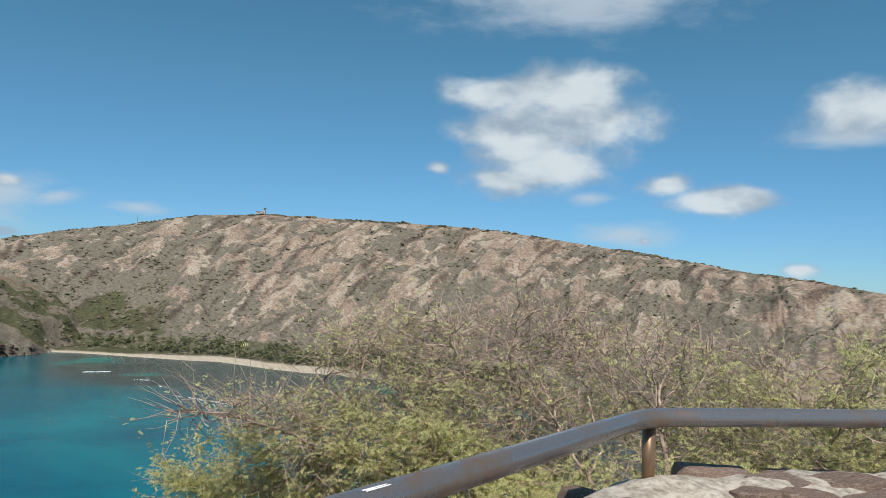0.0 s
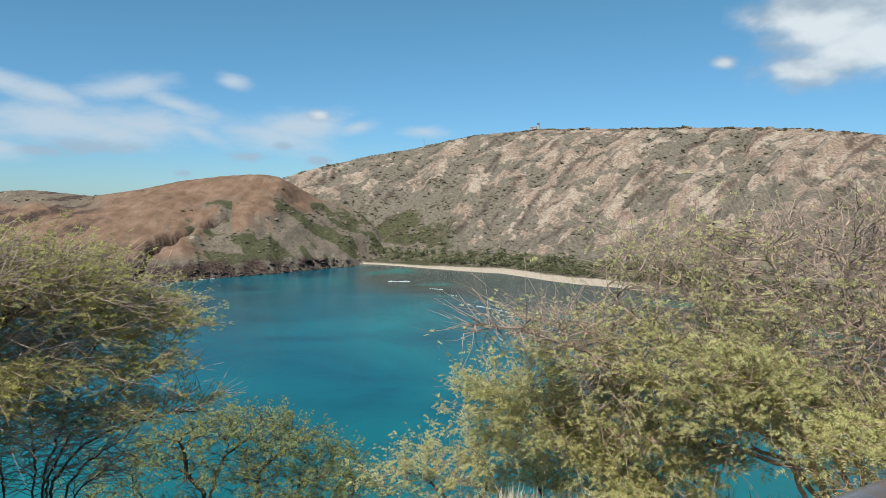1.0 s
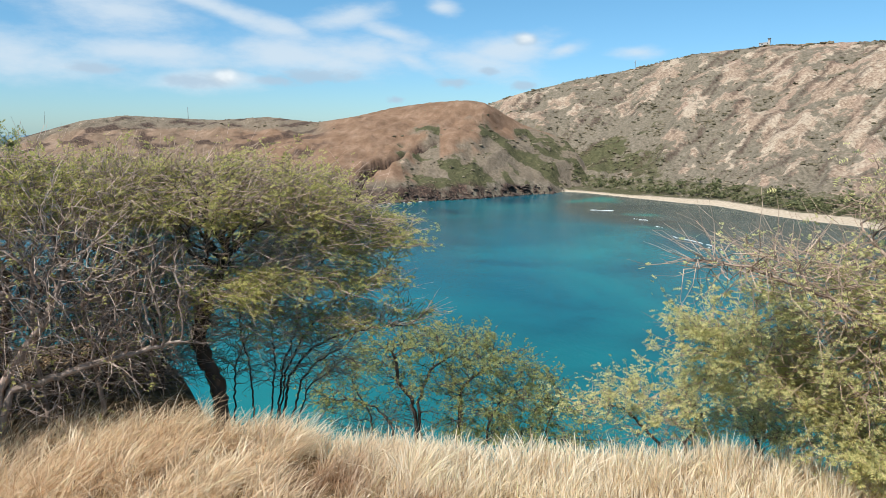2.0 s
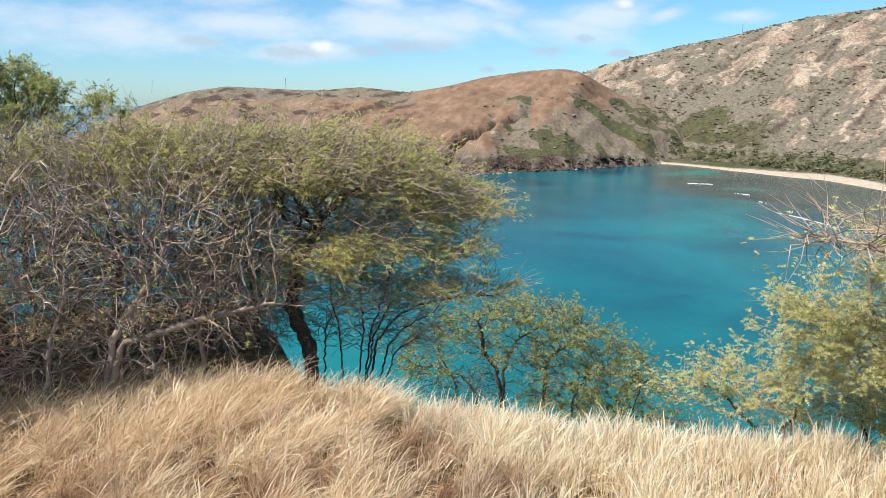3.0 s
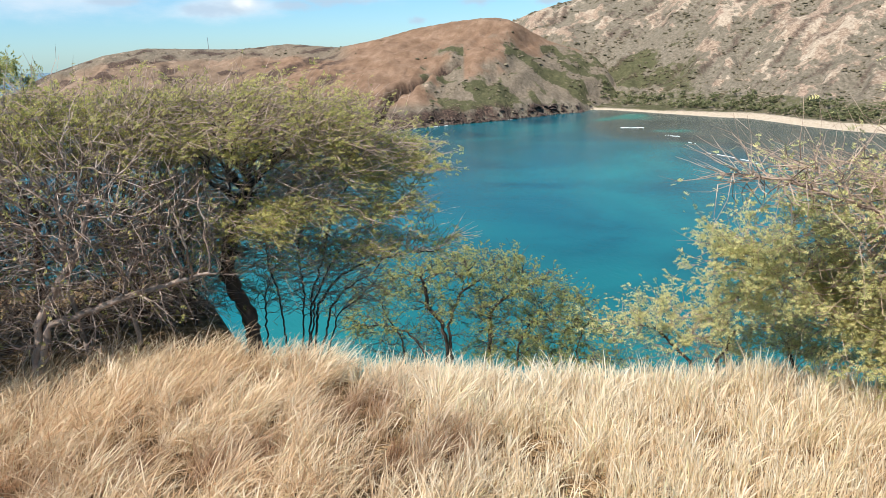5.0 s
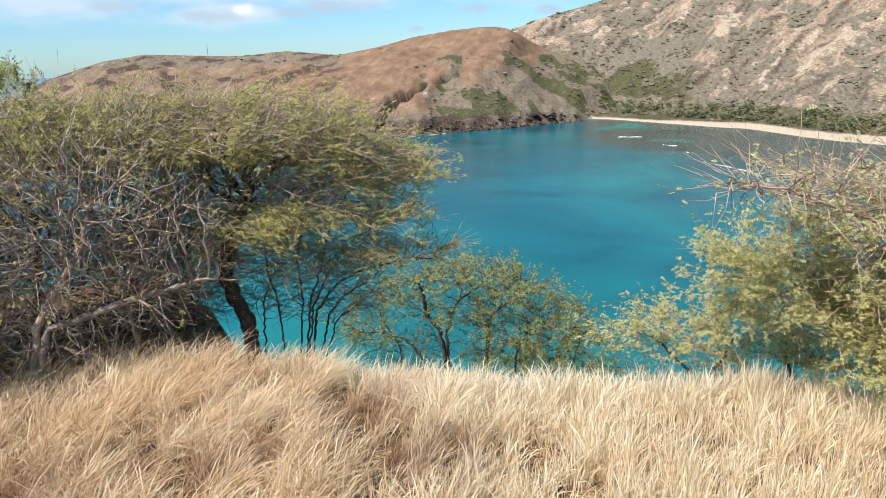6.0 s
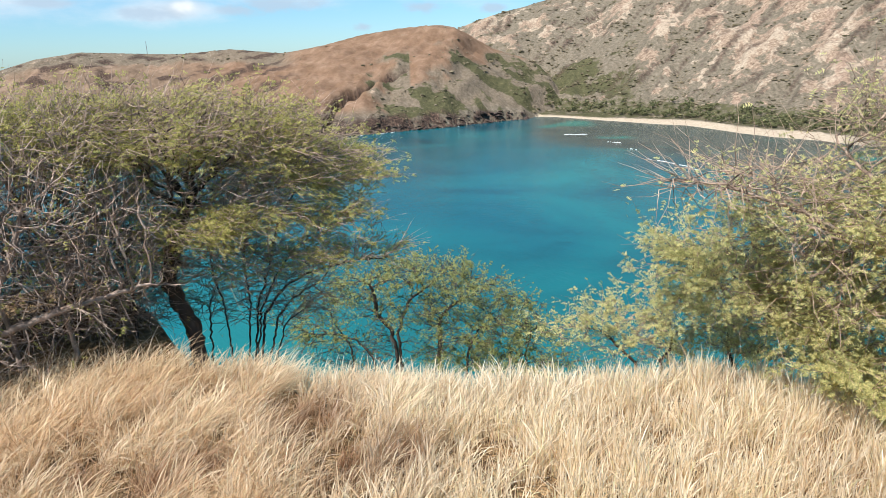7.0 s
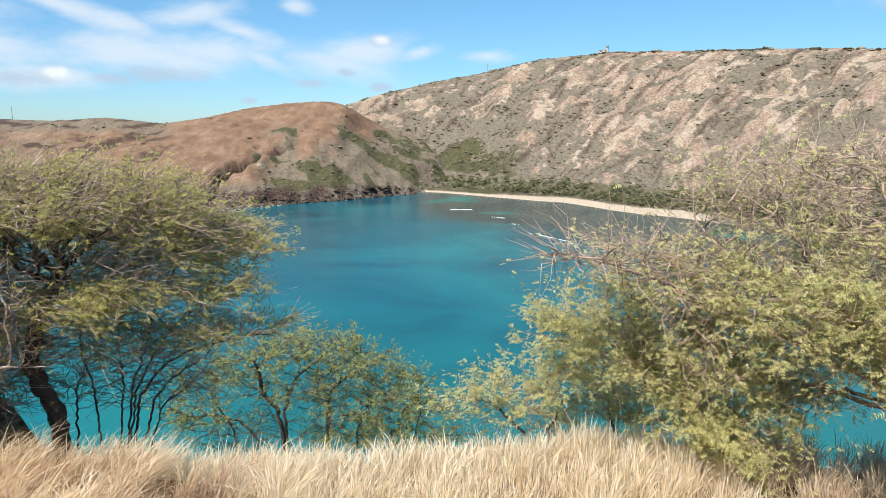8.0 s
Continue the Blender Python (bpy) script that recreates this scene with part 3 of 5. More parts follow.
def clumps(name, centres, sizes, material, jag=0.45, flat=0.7):
    """Many small uneven lumps, joined into one mesh."""
    n = len(centres)
    v = ICO_V[None] * (1 + jag * (rng.random((n, 12, 1)) * 2 - 1)) * sizes[:, None, None] * np.array([1, 1, flat])
    a = rng.random(n) * 6.28
    c, s = np.cos(a)[:, None], np.sin(a)[:, None]
    v = np.stack([v[..., 0] * c - v[..., 1] * s, v[..., 0] * s + v[..., 1] * c, v[..., 2]], -1) + centres[:, None]
    f = (ICO_F[None] + np.arange(n)[:, None, None] * 12).reshape(-1, 3)
    return mesh_from(name, v.reshape(-1, 3), f, material)


def polar(b, r):
    return -np.sin(np.radians(b)) * r, np.cos(np.radians(b)) * r


def build_scrub():
    n = 240000
    b = rng.uniform(-46, 66, n)
    rs, rc = np.where(b > 36, head_shore(b), rim_shore(b)), np.where(b > 36, head_crest(b), rim_crest(b))
    r = rs + (rc * 1.01 - rs) * rng.random(n)
    z, cover, (on_rim, on_head, t, h) = land(b, r)
    x, y = polar(b, r)
    patch = rough(x / 9, y / 9, 83, 3, 0.6)
    want = np.clip(cover["scrub"] * 1.3 - 0.3, 0, 1) * (1 - cover["red_soil"] * 0.93) * (1 - cover["sand"]) * (1 - cover["bare_rock"] * 0.8) * ease(patch, 0.42, 0.62)
    keep = (rng.random(n) < want * 0.26 * np.where(on_head, np.where(b > 44, 0.12, 0.45), 1.0)) & (z > 2.5)
    size = rng.gamma(3.5, 0.24, n) * np.clip(r / 720, 0.35, 1.1) + 0.25 * np.clip(r / 720, 0.4, 1)
    c = np.stack([x, y, z + size * 0.12], -1)[keep]
    me = clumps("hillside_scrub", c, size[keep], SCRUB, 0.5, 0.45)
    tagged(new("hillside_scrub", me), "olive and grey dry scrub dotted over the crater slopes", "scrub", kind="stuff")
    # the bushes that stand up along the skyline
    b = rng.uniform(-45, 36, 1500)
    b = b[rough(b * 0.9, b * 0, 85, 3) > 0.52]
    r = rim_crest(b) + rng.uniform(-8, 4, len(b))
    x, y = polar(b, r)
    size = (rng.gamma(4.0, 0.36, len(b)) + 0.4) * np.clip(r / 800, 0.25, 1)
    me = clumps("skyline_bush", np.stack([x, y, land(b, r)[0] + size * 0.08], -1), size, SCRUB, 0.5, 0.36)
    tagged(new("skyline_bush", me), "dark low bushes along the crater rim's crest", "bushes", kind="stuff")


def build_woods():
    """The belt of trees behind the sand."""
    centres, sizes = [], []
    for k in range(340):
        b = rng.uniform(-6, 29)
        r = float(rim_shore(np.array([b]))[0]) + rng.uniform(30, 66)
        x, y = polar(np.array([b]), np.array([r]))
        z = float(land(np.array([b]), np.array([r]))[0][0])
        tall = rng.uniform(2.2, 7.4) * (1.0 if b < 22 else 0.7)
        n = 17
        p = rng.normal(0, 1, (n, 3))
        p /= np.linalg.norm(p, axis=1)[:, None]
        p *= rng.random((n, 1)) ** 0.4 * np.array([tall * 0.75, tall * 0.75, tall * 0.5])
        centres.append(p + np.array([x[0], y[0], z + tall * 0.55]))
        sizes.append(rng.uniform(0.36, 0.80, n) * (0.5 + tall / 8))
    me = clumps("shore_woods", np.concatenate(centres), np.concatenate(sizes), WOODS, 0.55, 0.75)
    tagged(new("shore_woods", me), "belt of dark green low trees behind the pale beach", "trees", kind="stuff")


def build_shore_rocks():
    b = np.concatenate([rng.uniform(30.5, 50.5, 800), rng.normal(48.6, 1.2, 160)])
    r = head_shore(b) + rng.normal(0.5, 2.6, len(b))
    x, y = polar(b, r)
    size = rng.gamma(2.0, 0.32, len(b)) + 0.15
    me = clumps("shore_rock", np.stack([x, y, np.maximum(land(b, r)[0], 0) + size * 0.15], -1), size * 1.2, SHORE_ROCK, 0.7, 0.55)
    tagged(new("shore_rock", me), "dark wet lava boulders along the headland's foot", "rocks", kind="stuff")


def foam_streak(b0, r0, b1, r1, width, gaps=0.45, label="white line of surf breaking over the reef"):
    """A broken strip of surf that lies on the water."""
    n = 140
    k = np.linspace(0, 1, n)
    b, r = b0 + (b1 - b0) * k, r0 + (r1 - r0) * k + 3 * (rough(k * 9, k * 0, int(b0 * 7) % 50, 3) - 0.5)
    w = width * (rough(k * 7, k * 0 + 3, int(r0) % 60, 5, 0.6) - gaps) * 3 * np.minimum(1, np.minimum(k, 1 - k) * 12)
    verts, faces = [], []
    for i in range(n - 1):
        if w[i] > 0.05 and w[i + 1] > 0.05:
            for j in (i, i + 1):
                for side in (-1, 1):
                    x, y = polar(b[j], r[j] + side * w[j])
                    verts.append((x, y, 0.06 + (0.24 if side > 0 else 0.0)))
            q = len(verts) - 4
            faces.append((q, q + 1, q + 3, q + 2))
    if faces:
        tagged(new("surf", mesh_from("surf", verts, faces, FOAM)), label, "surf", "surf on the reef", kind="stuff")


build_scrub()
build_woods()
build_shore_rocks()
foam_streak(27.5, 512, 25.6, 512, 1.3, 0.30)
foam_streak(24.0, 470, 22.8, 463, 0.9, 0.42)
foam_streak(20.9, 398, 17.0, 368, 1.0, 0.38)
foam_streak(18.6, 371, 13.0, 350, 0.8, 0.44)
foam_streak(22.4, 438, 21.6, 433, 0.8, 0.38)
foam_streak(38.2, 573, 35.9, 587, 1.0, 0.38, "white surf along the headland's dark rocks")
foam_streak(50.3, 541, 47.2, 527, 1.4, 0.40, "white surf along the headland's dark rocks")
foam_streak(44.6, 537, 41.5, 553, 0.8, 0.42, "white surf along the headland's dark rocks")


def build_hut():
    p = at(15.1, 929)
    z = land_at(p) - 0.5
    hut = holder("ridge_hut", (p.x, p.y, z))
    tagged(hut, "small pale flat-roofed hut on the crater's crest", "hut")

    def box(name, size, place, material, parent=hut):
        bm = bmesh.new()
        bmesh.ops.create_cube(bm, size=1, matrix=Matrix.Translation((p.x + place[0], p.y + place[1], z + place[2])) @ Matrix.Diagonal((*size, 1)))
        bmesh.ops.bevel(bm, geom=bm.edges, offset=0.05, segments=1, affect="EDGES")
        return part(name, bm, material, parent)

    box("wall", (9, 5, 3.2), (-5, 0, 1.6), HUT_WALL)
    box("roof", (9.8, 5.8, 0.4), (-5, 0, 3.4), HUT_WALL)
    box("window", (2.2, 0.1, 1.2), (-6, -2.53, 1.9), HUT_DARK)
    box("tower", (2.6, 2.6, 8.0), (1.2, 0, 4.0), HUT_WALL)
    box("tower_roof", (3.4, 3.4, 0.4), (1.2, 0, 8.2), HUT_DARK)
    box("tower_window", (1.8, 0.1, 1.2), (1.2, -1.32, 6.6), HUT_DARK)


def build_mast(bearing, distance, tall, arms, label):
    p = at(bearing, distance)
    z = land_at(p) - 0.5
    mast = holder("mast", (p.x, p.y, z))
    tagged(mast, label, "mast", "masts on the crest")

    def rod(name, a, b, r):
        bm = bmesh.new()
        d = Vector(b) - Vector(a)
        m = Matrix.Translation((Vector(a) + Vector(b)) / 2 + Vector((p.x, p.y, z))) @ d.to_track_quat("Z", "Y").to_matrix().to_4x4()
        bmesh.ops.create_cone(bm, cap_ends=True, segments=8, radius1=r, radius2=r * 0.7, depth=d.length, matrix=m)
        part(name, bm, STEEL, mast)

    rod("pole", (0, 0, 0), (0, 0, tall), 0.42)
    for k in range(arms):
        h = tall * (0.95 - 0.18 * k)
        rod("arm", (-1.8, 0, h), (1.8, 0, h), 0.22)
    rod("base_block", (0, 0, 0), (0, 0, 1.0), 0.8)


build_hut()
build_mast(24.5, 978, 11, 2, "tall grey steel mast with cross arms on the crest")
build_mast(60.0, 1048, 17, 0, "thin grey steel mast on the headland's crest")


# ---- the lookout: floor, stone wall, handrail ----
BEND = Vector((0.659, 2.168))
ALONG_A, ALONG_B = Vector((-0.615, -0.788)), Vector((0.984, 0.179))
OUT_A, OUT_B = Vector((-0.788, 0.615)), Vector((-0.179, 0.984))
RAIL_Z, WALL_Z, FLOOR_Z = EYE - 0.355, EYE - 0.545, EYE - 1.52
OUT_BEND = (OUT_A + OUT_B) / (1 + OUT_A.dot(OUT_B))


def on_rail(s):
    """The rail's line in plan: s metres from the bend, negative towards the near leg, and the way out over the slope."""
    if s < 0:
        return BEND + ALONG_A * -s, OUT_A
    return BEND + ALONG_B * s, OUT_B


def tube(bm, points, radius, sides=16):
    """A round bar along points, closed at both ends."""
    rings = []
    for i, p in enumerate(points):
        d = (points[min(i + 1, len(points) - 1)] - points[max(i - 1, 0)]).normalized()
        side = d.cross(Vector((0, 0, 1)))
        side = side.normalized() if side.length > 1e-4 else Vector((1, 0, 0))
        up = side.cross(d)
        rings.append([bm.verts.new(p + radius * (math.cos(k * 2 * math.pi / sides) * side + math.sin(k * 2 * math.pi / sides) * up)) for k in range(sides)])
    for a, b in zip(rings, rings[1:]):
        for k in range(sides):
            f = bm.faces.new((a[k], a[(k + 1) % sides], b[(k + 1) % sides], b[k]))
            f.smooth = True
    bm.faces.new(list(reversed(rings[0])))
    bm.faces.new(rings[-1])


def build_handrail():
    rail = holder("handrail", (BEND.x, BEND.y, WALL_Z))
    tagged(rail, "grey-brown weathered steel handrail on the low stone wall", "handrail")
    pts = []
    for s in (-4.2, -2.5, -1.2, -0.4, -0.11):
        pts.append(on_rail(s)[0])
    for k in (0.25, 0.5, 0.75):
        pts.append((BEND + ALONG_A * 0.11) * (1 - k) ** 2 + BEND * 2 * k * (1 - k) + (BEND + ALONG_B * 0.11) * k * k)
    for s in (0.11, 0.4, 1.2, 2.5, 4.2):
        pts.append(on_rail(s)[0])
    bm = bmesh.new()
    tube(bm, [Vector((p.x, p.y, RAIL_Z)) for p in pts], 0.030, 20)
    bmesh.ops.recalc_face_normals(bm, faces=bm.faces)
    bar = part("top_rail", bm, RAIL, rail, "grey painted steel pipe with worn patches")
    for s in (-3.4, -1.75, 0.004, 1.9, 3.7):
        p = on_rail(s)[0]
        bm = bmesh.new()
        tube(bm, [Vector((p.x, p.y, WALL_Z - 0.06)), Vector((p.x, p.y, RAIL_Z - 0.020))], 0.0205, 16)
        bmesh.ops.recalc_face_normals(bm, faces=bm.faces)
        part("post", bm, POST, rail, "short bronze-brown steel post")
    # a scrape of bare white paint on the pipe
    bm = bmesh.new()
    c, out = on_rail(-1.245)
    for k in range(2):
        strip = []
        for i in range(4):
            s = -0.030 + 0.020 * i + 0.006 * k
            for a in (62 + 7 * k, 66 + 7 * k + i):
                d = -out * math.cos(radians(a))
                strip.append(bm.verts.new(Vector((c.x + ALONG_A.x * s + d.x * 0.0308, c.y + ALONG_A.y * s + d.y * 0.0308, RAIL_Z + math.sin(radians(a)) * 0.0308))))
        for i in range(3):
            bm.faces.new((strip[2 * i], strip[2 * i + 1], strip[2 * i + 3], strip[2 * i + 2]))
    part("scrape", bm, SCRATCH, bar, "bare white scrape in the paint")


def build_wall():
    wall = holder("wall_lookout", (BEND.x, BEND.y, FLOOR_Z))
    tagged(wall, "low wall of brown lava stones in pale mortar", "stone wall", kind="structure")
    # the mortar core, along both legs
    stations = [-4.4 + 0.1 * k for k in range(43)] + [-0.06, 0.0, 0.06] + [0.15 + 0.1 * k for k in range(43)]
    bm = bmesh.new()
    rows = []
    for s in stations:
        p, out = on_rail(s)
        if abs(s) < 0.3:
            k = 0.5 + s / 0.6
            out = OUT_A.lerp(OUT_B, k)
            out = out * (OUT_BEND.length if abs(s) < 0.02 else 1.0)
        row = []
        for o, z in ((0.15, EYE - 3.3), (0.14, WALL_Z - 0.03), (0.06, WALL_Z + 0.008), (-0.06, WALL_Z + 0.014), (-0.18, WALL_Z + 0.004), (-0.30, WALL_Z - 0.010), (-0.345, WALL_Z - 0.05), (-0.355, FLOOR_Z)):
            q = p + out * (o + 0.012 * noise.noise((p.x * 6, p.y * 6, z * 6)))
            zz = z + (0.034 * noise.noise((p.x * 7 + 9, p.y * 7, o * 14)) - 0.012 if z > FLOOR_Z and z > EYE - 3 else 0)
            if abs(s) < 0.28 and -0.25 < o < 0.13:
                zz += 0.012 * (1 - abs(s) / 0.28)
            row.append(bm.verts.new((q.x, q.y, zz)))
        rows.append(row)
    for a, b in zip(rows, rows[1:]):
        for i in range(len(a) - 1):
            f = bm.faces.new((a[i], a[i + 1], b[i + 1], b[i]))
            f.smooth = True
    bm.faces.new(rows[0])
    bm.faces.new(list(reversed(rows[-1])))
    bmesh.ops.recalc_face_normals(bm, faces=bm.faces)
    part("mortar", bm, MORTAR, wall, "pale crumbling mortar")
    return wall


def stone_meshes(count):
    """Rough many-sided blocks about one unit across, flat on top, with worn edges."""
    made = []
    for k in range(count):
        bm = bmesh.new()
        sides = int(rng.integers(6, 9))
        angles = (np.arange(sides) + rng.uniform(-0.32, 0.32, sides)) * 2 * math.pi / sides + rng.uniform(0, 6.28)
        reach = [rng.uniform(0.84, 1.06) * 0.5 / max(abs(math.cos(a)), abs(math.sin(a))) ** 0.72 for a in angles]
        slope = rng.uniform(-0.16, 0.16, 2)
        rings = []
        for z, wide in ((-0.5, 0.96), (0.22, 1.0), (0.43, 0.93), (0.5, 0.78)):
            ring = []
            for a, far in zip(angles, reach):
                x, y = math.cos(a) * far * wide, math.sin(a) * far * wide
                lift = (slope[0] * x + slope[1] * y) * (z > 0) + rng.uniform(-0.035, 0.035) * (z > 0.3)
                ring.append(bm.verts.new((x + rng.uniform(-0.02, 0.02), y + rng.uniform(-0.02, 0.02), z + lift)))
            rings.append(ring)
        for low, high in zip(rings, rings[1:]):
            for q in range(sides):
                bm.faces.new((low[q], low[(q + 1) % sides], high[(q + 1) % sides], high[q]))
        top = bm.verts.new((rng.uniform(-0.1, 0.1), rng.uniform(-0.1, 0.1), 0.5 + rng.uniform(-0.05, 0.06)))
        for q in range(sides):
            bm.faces.new((rings[-1][q], rings[-1][(q + 1) % sides], top))
        me = bpy.data.meshes.new("stone")
        bm.to_mesh(me)
        bm.free()
        me.materials.append(STONE)
        made.append(me)
    return made


def lay_stones(wall):
    shapes = stone_meshes(10)
    step = 0

    def lay(s, o, z, size, spin, tip=0.0):
        nonlocal step
        p, out = on_rail(s)
        q = p + out * o
        ob = new("stone", shapes[step % len(shapes)])
        step += 1
        turn = math.atan2(out.y, out.x) - math.pi / 2
        m = Matrix.Translation((q.x, q.y, z)) @ Euler((tip, rng.uniform(-0.12, 0.12), turn + spin)).to_matrix().to_4x4() @ Matrix.Diagonal((*size, 1))
        ob.parent = wall
        ob.matrix_parent_inverse = wall.matrix_world.inverted()
        ob.matrix_basis = m

    for leg in (-1, 1):
        # stones set into the top
        for o, start in ((0.085, 0.15), (-0.06, 0.20), (-0.20, 0.13), (-0.30, 0.10)):
            s = start + (0.05 if leg > 0 and o < 0 else 0)
            while s < 4.2:
                w = rng.uniform(0.15, 0.36)
                deep = rng.uniform(0.155, 0.20)
                lay(leg * (s + w / 2), o + rng.uniform(-0.012, 0.012), WALL_Z - 0.044 - (0.022 if o > 0 else 0.0) + rng.uniform(-0.010, 0.012), (w, deep, rng.uniform(0.09, 0.12)), rng.uniform(-0.12, 0.12), rng.uniform(-0.08, 0.08))
                s += w + rng.uniform(-0.03, 0.03)
        # and into the face towards the lookout
        for row in range(4):
            z = WALL_Z - 0.17 - 0.235 * row
            s = 0.02 + rng.uniform(0, 0.15)
            while s < 4.1:
                w = rng.uniform(0.20, 0.36)
                lay(leg * (s + w / 2) if leg > 0 or s > 0.3 else leg * (s + 0.3 + w / 2), -0.325, z + rng.uniform(-0.02, 0.02), (w, rng.uniform(0.18, 0.235), 0.12), rng.uniform(-0.08, 0.08), math.pi / 2)
                s += w + rng.uniform(0.015, 0.05)


def build_floor():
    """The lookout's slab, behind the wall."""
    bm = bmesh.new()
    a, b = on_rail(-4.4)[0] - OUT_A * 0.36, on_rail(4.4)[0] - OUT_B * 0.36
    ring = [a, BEND - OUT_BEND * 0.36, b, b + Vector((1.2, -6.5)), a + Vector((0.8, -4.2))]
    top = [bm.verts.new((p.x, p.y, FLOOR_Z)) for p in ring]
    low = [bm.verts.new((p.x, p.y, EYE - 3.4)) for p in ring]
    bm.faces.new(top)
    bm.faces.new(list(reversed(low)))
    for k in range(5):
        bm.faces.new((top[k], top[(k + 1) % 5], low[(k + 1) % 5], low[k]))
    bmesh.ops.recalc_face_normals(bm, faces=bm.faces)
    me = bpy.data.meshes.new("pavement")
    bm.to_mesh(me)
    bm.free()
    me.materials.append(CONCRETE)
    tagged(new("pavement", me), "plain concrete floor of the lookout behind the wall", "pavement", kind="structure")


build_floor()
build_handrail()
LOOKOUT_WALL = build_wall()


# ---- trees ----
def frusta(starts, ends, r0, r1, sides):
    """Open tapered tubes from starts to ends, as vertices and faces."""
    n = len(starts)
    d = ends - starts
    length = np.linalg.norm(d, axis=1, keepdims=True)
    d = d / np.maximum(length, 1e-9)
    ref = np.where(np.abs(d[:, 2:3]) < 0.9, np.array([[0, 0, 1.0]]), np.array([[1.0, 0, 0]]))
    u = np.cross(d, ref)
    u /= np.linalg.norm(u, axis=1, keepdims=True)
    w = np.cross(d, u)
    a = np.arange(sides) * 2 * math.pi / sides
    ring = np.cos(a)[None, :, None] * u[:, None] + np.sin(a)[None, :, None] * w[:, None]
    low = starts[:, None] + ring * r0[:, None, None]
    high = ends[:, None] + d[:, None] * (r1[:, None, None] * 0.5) + ring * r1[:, None, None]
    verts = np.concatenate([low, high], 1).reshape(-1, 3)
    k = np.arange(sides)
    face = np.stack([k, (k + 1) % sides, (k + 1) % sides + sides, k + sides], -1)
    return verts, (face[None] + np.arange(n)[:, None, None] * 2 * sides).reshape(-1, 4)


def pipe(points, radii, sides):
    """One tapered tube through points, with shared rings and a closed tip."""
    d = np.gradient(points, axis=0)
    d /= np.maximum(np.linalg.norm(d, axis=1, keepdims=True), 1e-9)
    u = np.cross(d, np.array([[0.83, 0.55, 0.1]]))
    u /= np.linalg.norm(u, axis=1, keepdims=True)
    w = np.cross(d, u)
    a = np.arange(sides) * 2 * math.pi / sides
    uneven = 1 + 0.10 * rng.normal(0, 1, (len(points), sides, 1)).clip(-1.5, 1.5)
    ring = (np.cos(a)[None, :, None] * u[:, None] + np.sin(a)[None, :, None] * w[:, None]) * radii[:, None, None] * uneven
    verts = (points[:, None] + ring).reshape(-1, 3)
    k, i = np.meshgrid(np.arange(sides), np.arange(len(points) - 1))
    k, i = k.ravel(), i.ravel()
    return verts, np.stack([i * sides + k, i * sides + (k + 1) % sides, (i + 1) * sides + (k + 1) % sides, (i + 1) * sides + k], -1)


def unit(v):
    return v / np.maximum(np.linalg.norm(v, axis=-1, keepdims=True), 1e-9)


def fill(blobs, count):
    """Points spread through the crown's lobes: (bearing, distance, up, across, deep, high, leaf)."""
    size = np.array([b[3] * b[4] * b[5] for b in blobs])
    pick = rng.choice(len(blobs), count, p=size / size.sum())
    p = unit(rng.normal(0, 1, (count, 3))) * rng.random((count, 1)) ** 0.38
    rows = np.array([b[:6] for b in blobs])[pick]
    c = np.array([at(*b[:3]) for b in blobs])[pick]
    a = np.radians(rows[:, 0])
    right, away = np.stack([np.cos(a), np.sin(a), 0 * a], -1), np.stack([-np.sin(a), np.cos(a), 0 * a], -1)
    q = c + right * (p[:, :1] * rows[:, 3:4]) + away * (p[:, 1:2] * rows[:, 4:5]) + np.array([[0, 0, 1.0]]) * (p[:, 2:] * rows[:, 5:6])
    gap = rough(q[:, 0] / 0.42 + q[:, 2] * 3, q[:, 1] / 0.42 - q[:, 2] * 3, 91, 2)
    return q[gap > 0.38]


def leafiness(points, blobs):
    best, leaf = np.full(len(points), -9.0), np.zeros(len(points))
    for b in blobs:
        a = radians(b[0])
        d = points - np.array(at(*b[:3]))
        x = (d[:, 0] * math.cos(a) + d[:, 1] * math.sin(a)) / b[3]
        y = (-d[:, 0] * math.sin(a) + d[:, 1] * math.cos(a)) / b[4]
        m = 1 - np.sqrt(x * x + y * y + (d[:, 2] / b[5]) ** 2)
        leaf, best = np.where(m > best, b[6], leaf), np.maximum(m, best)
    return leaf


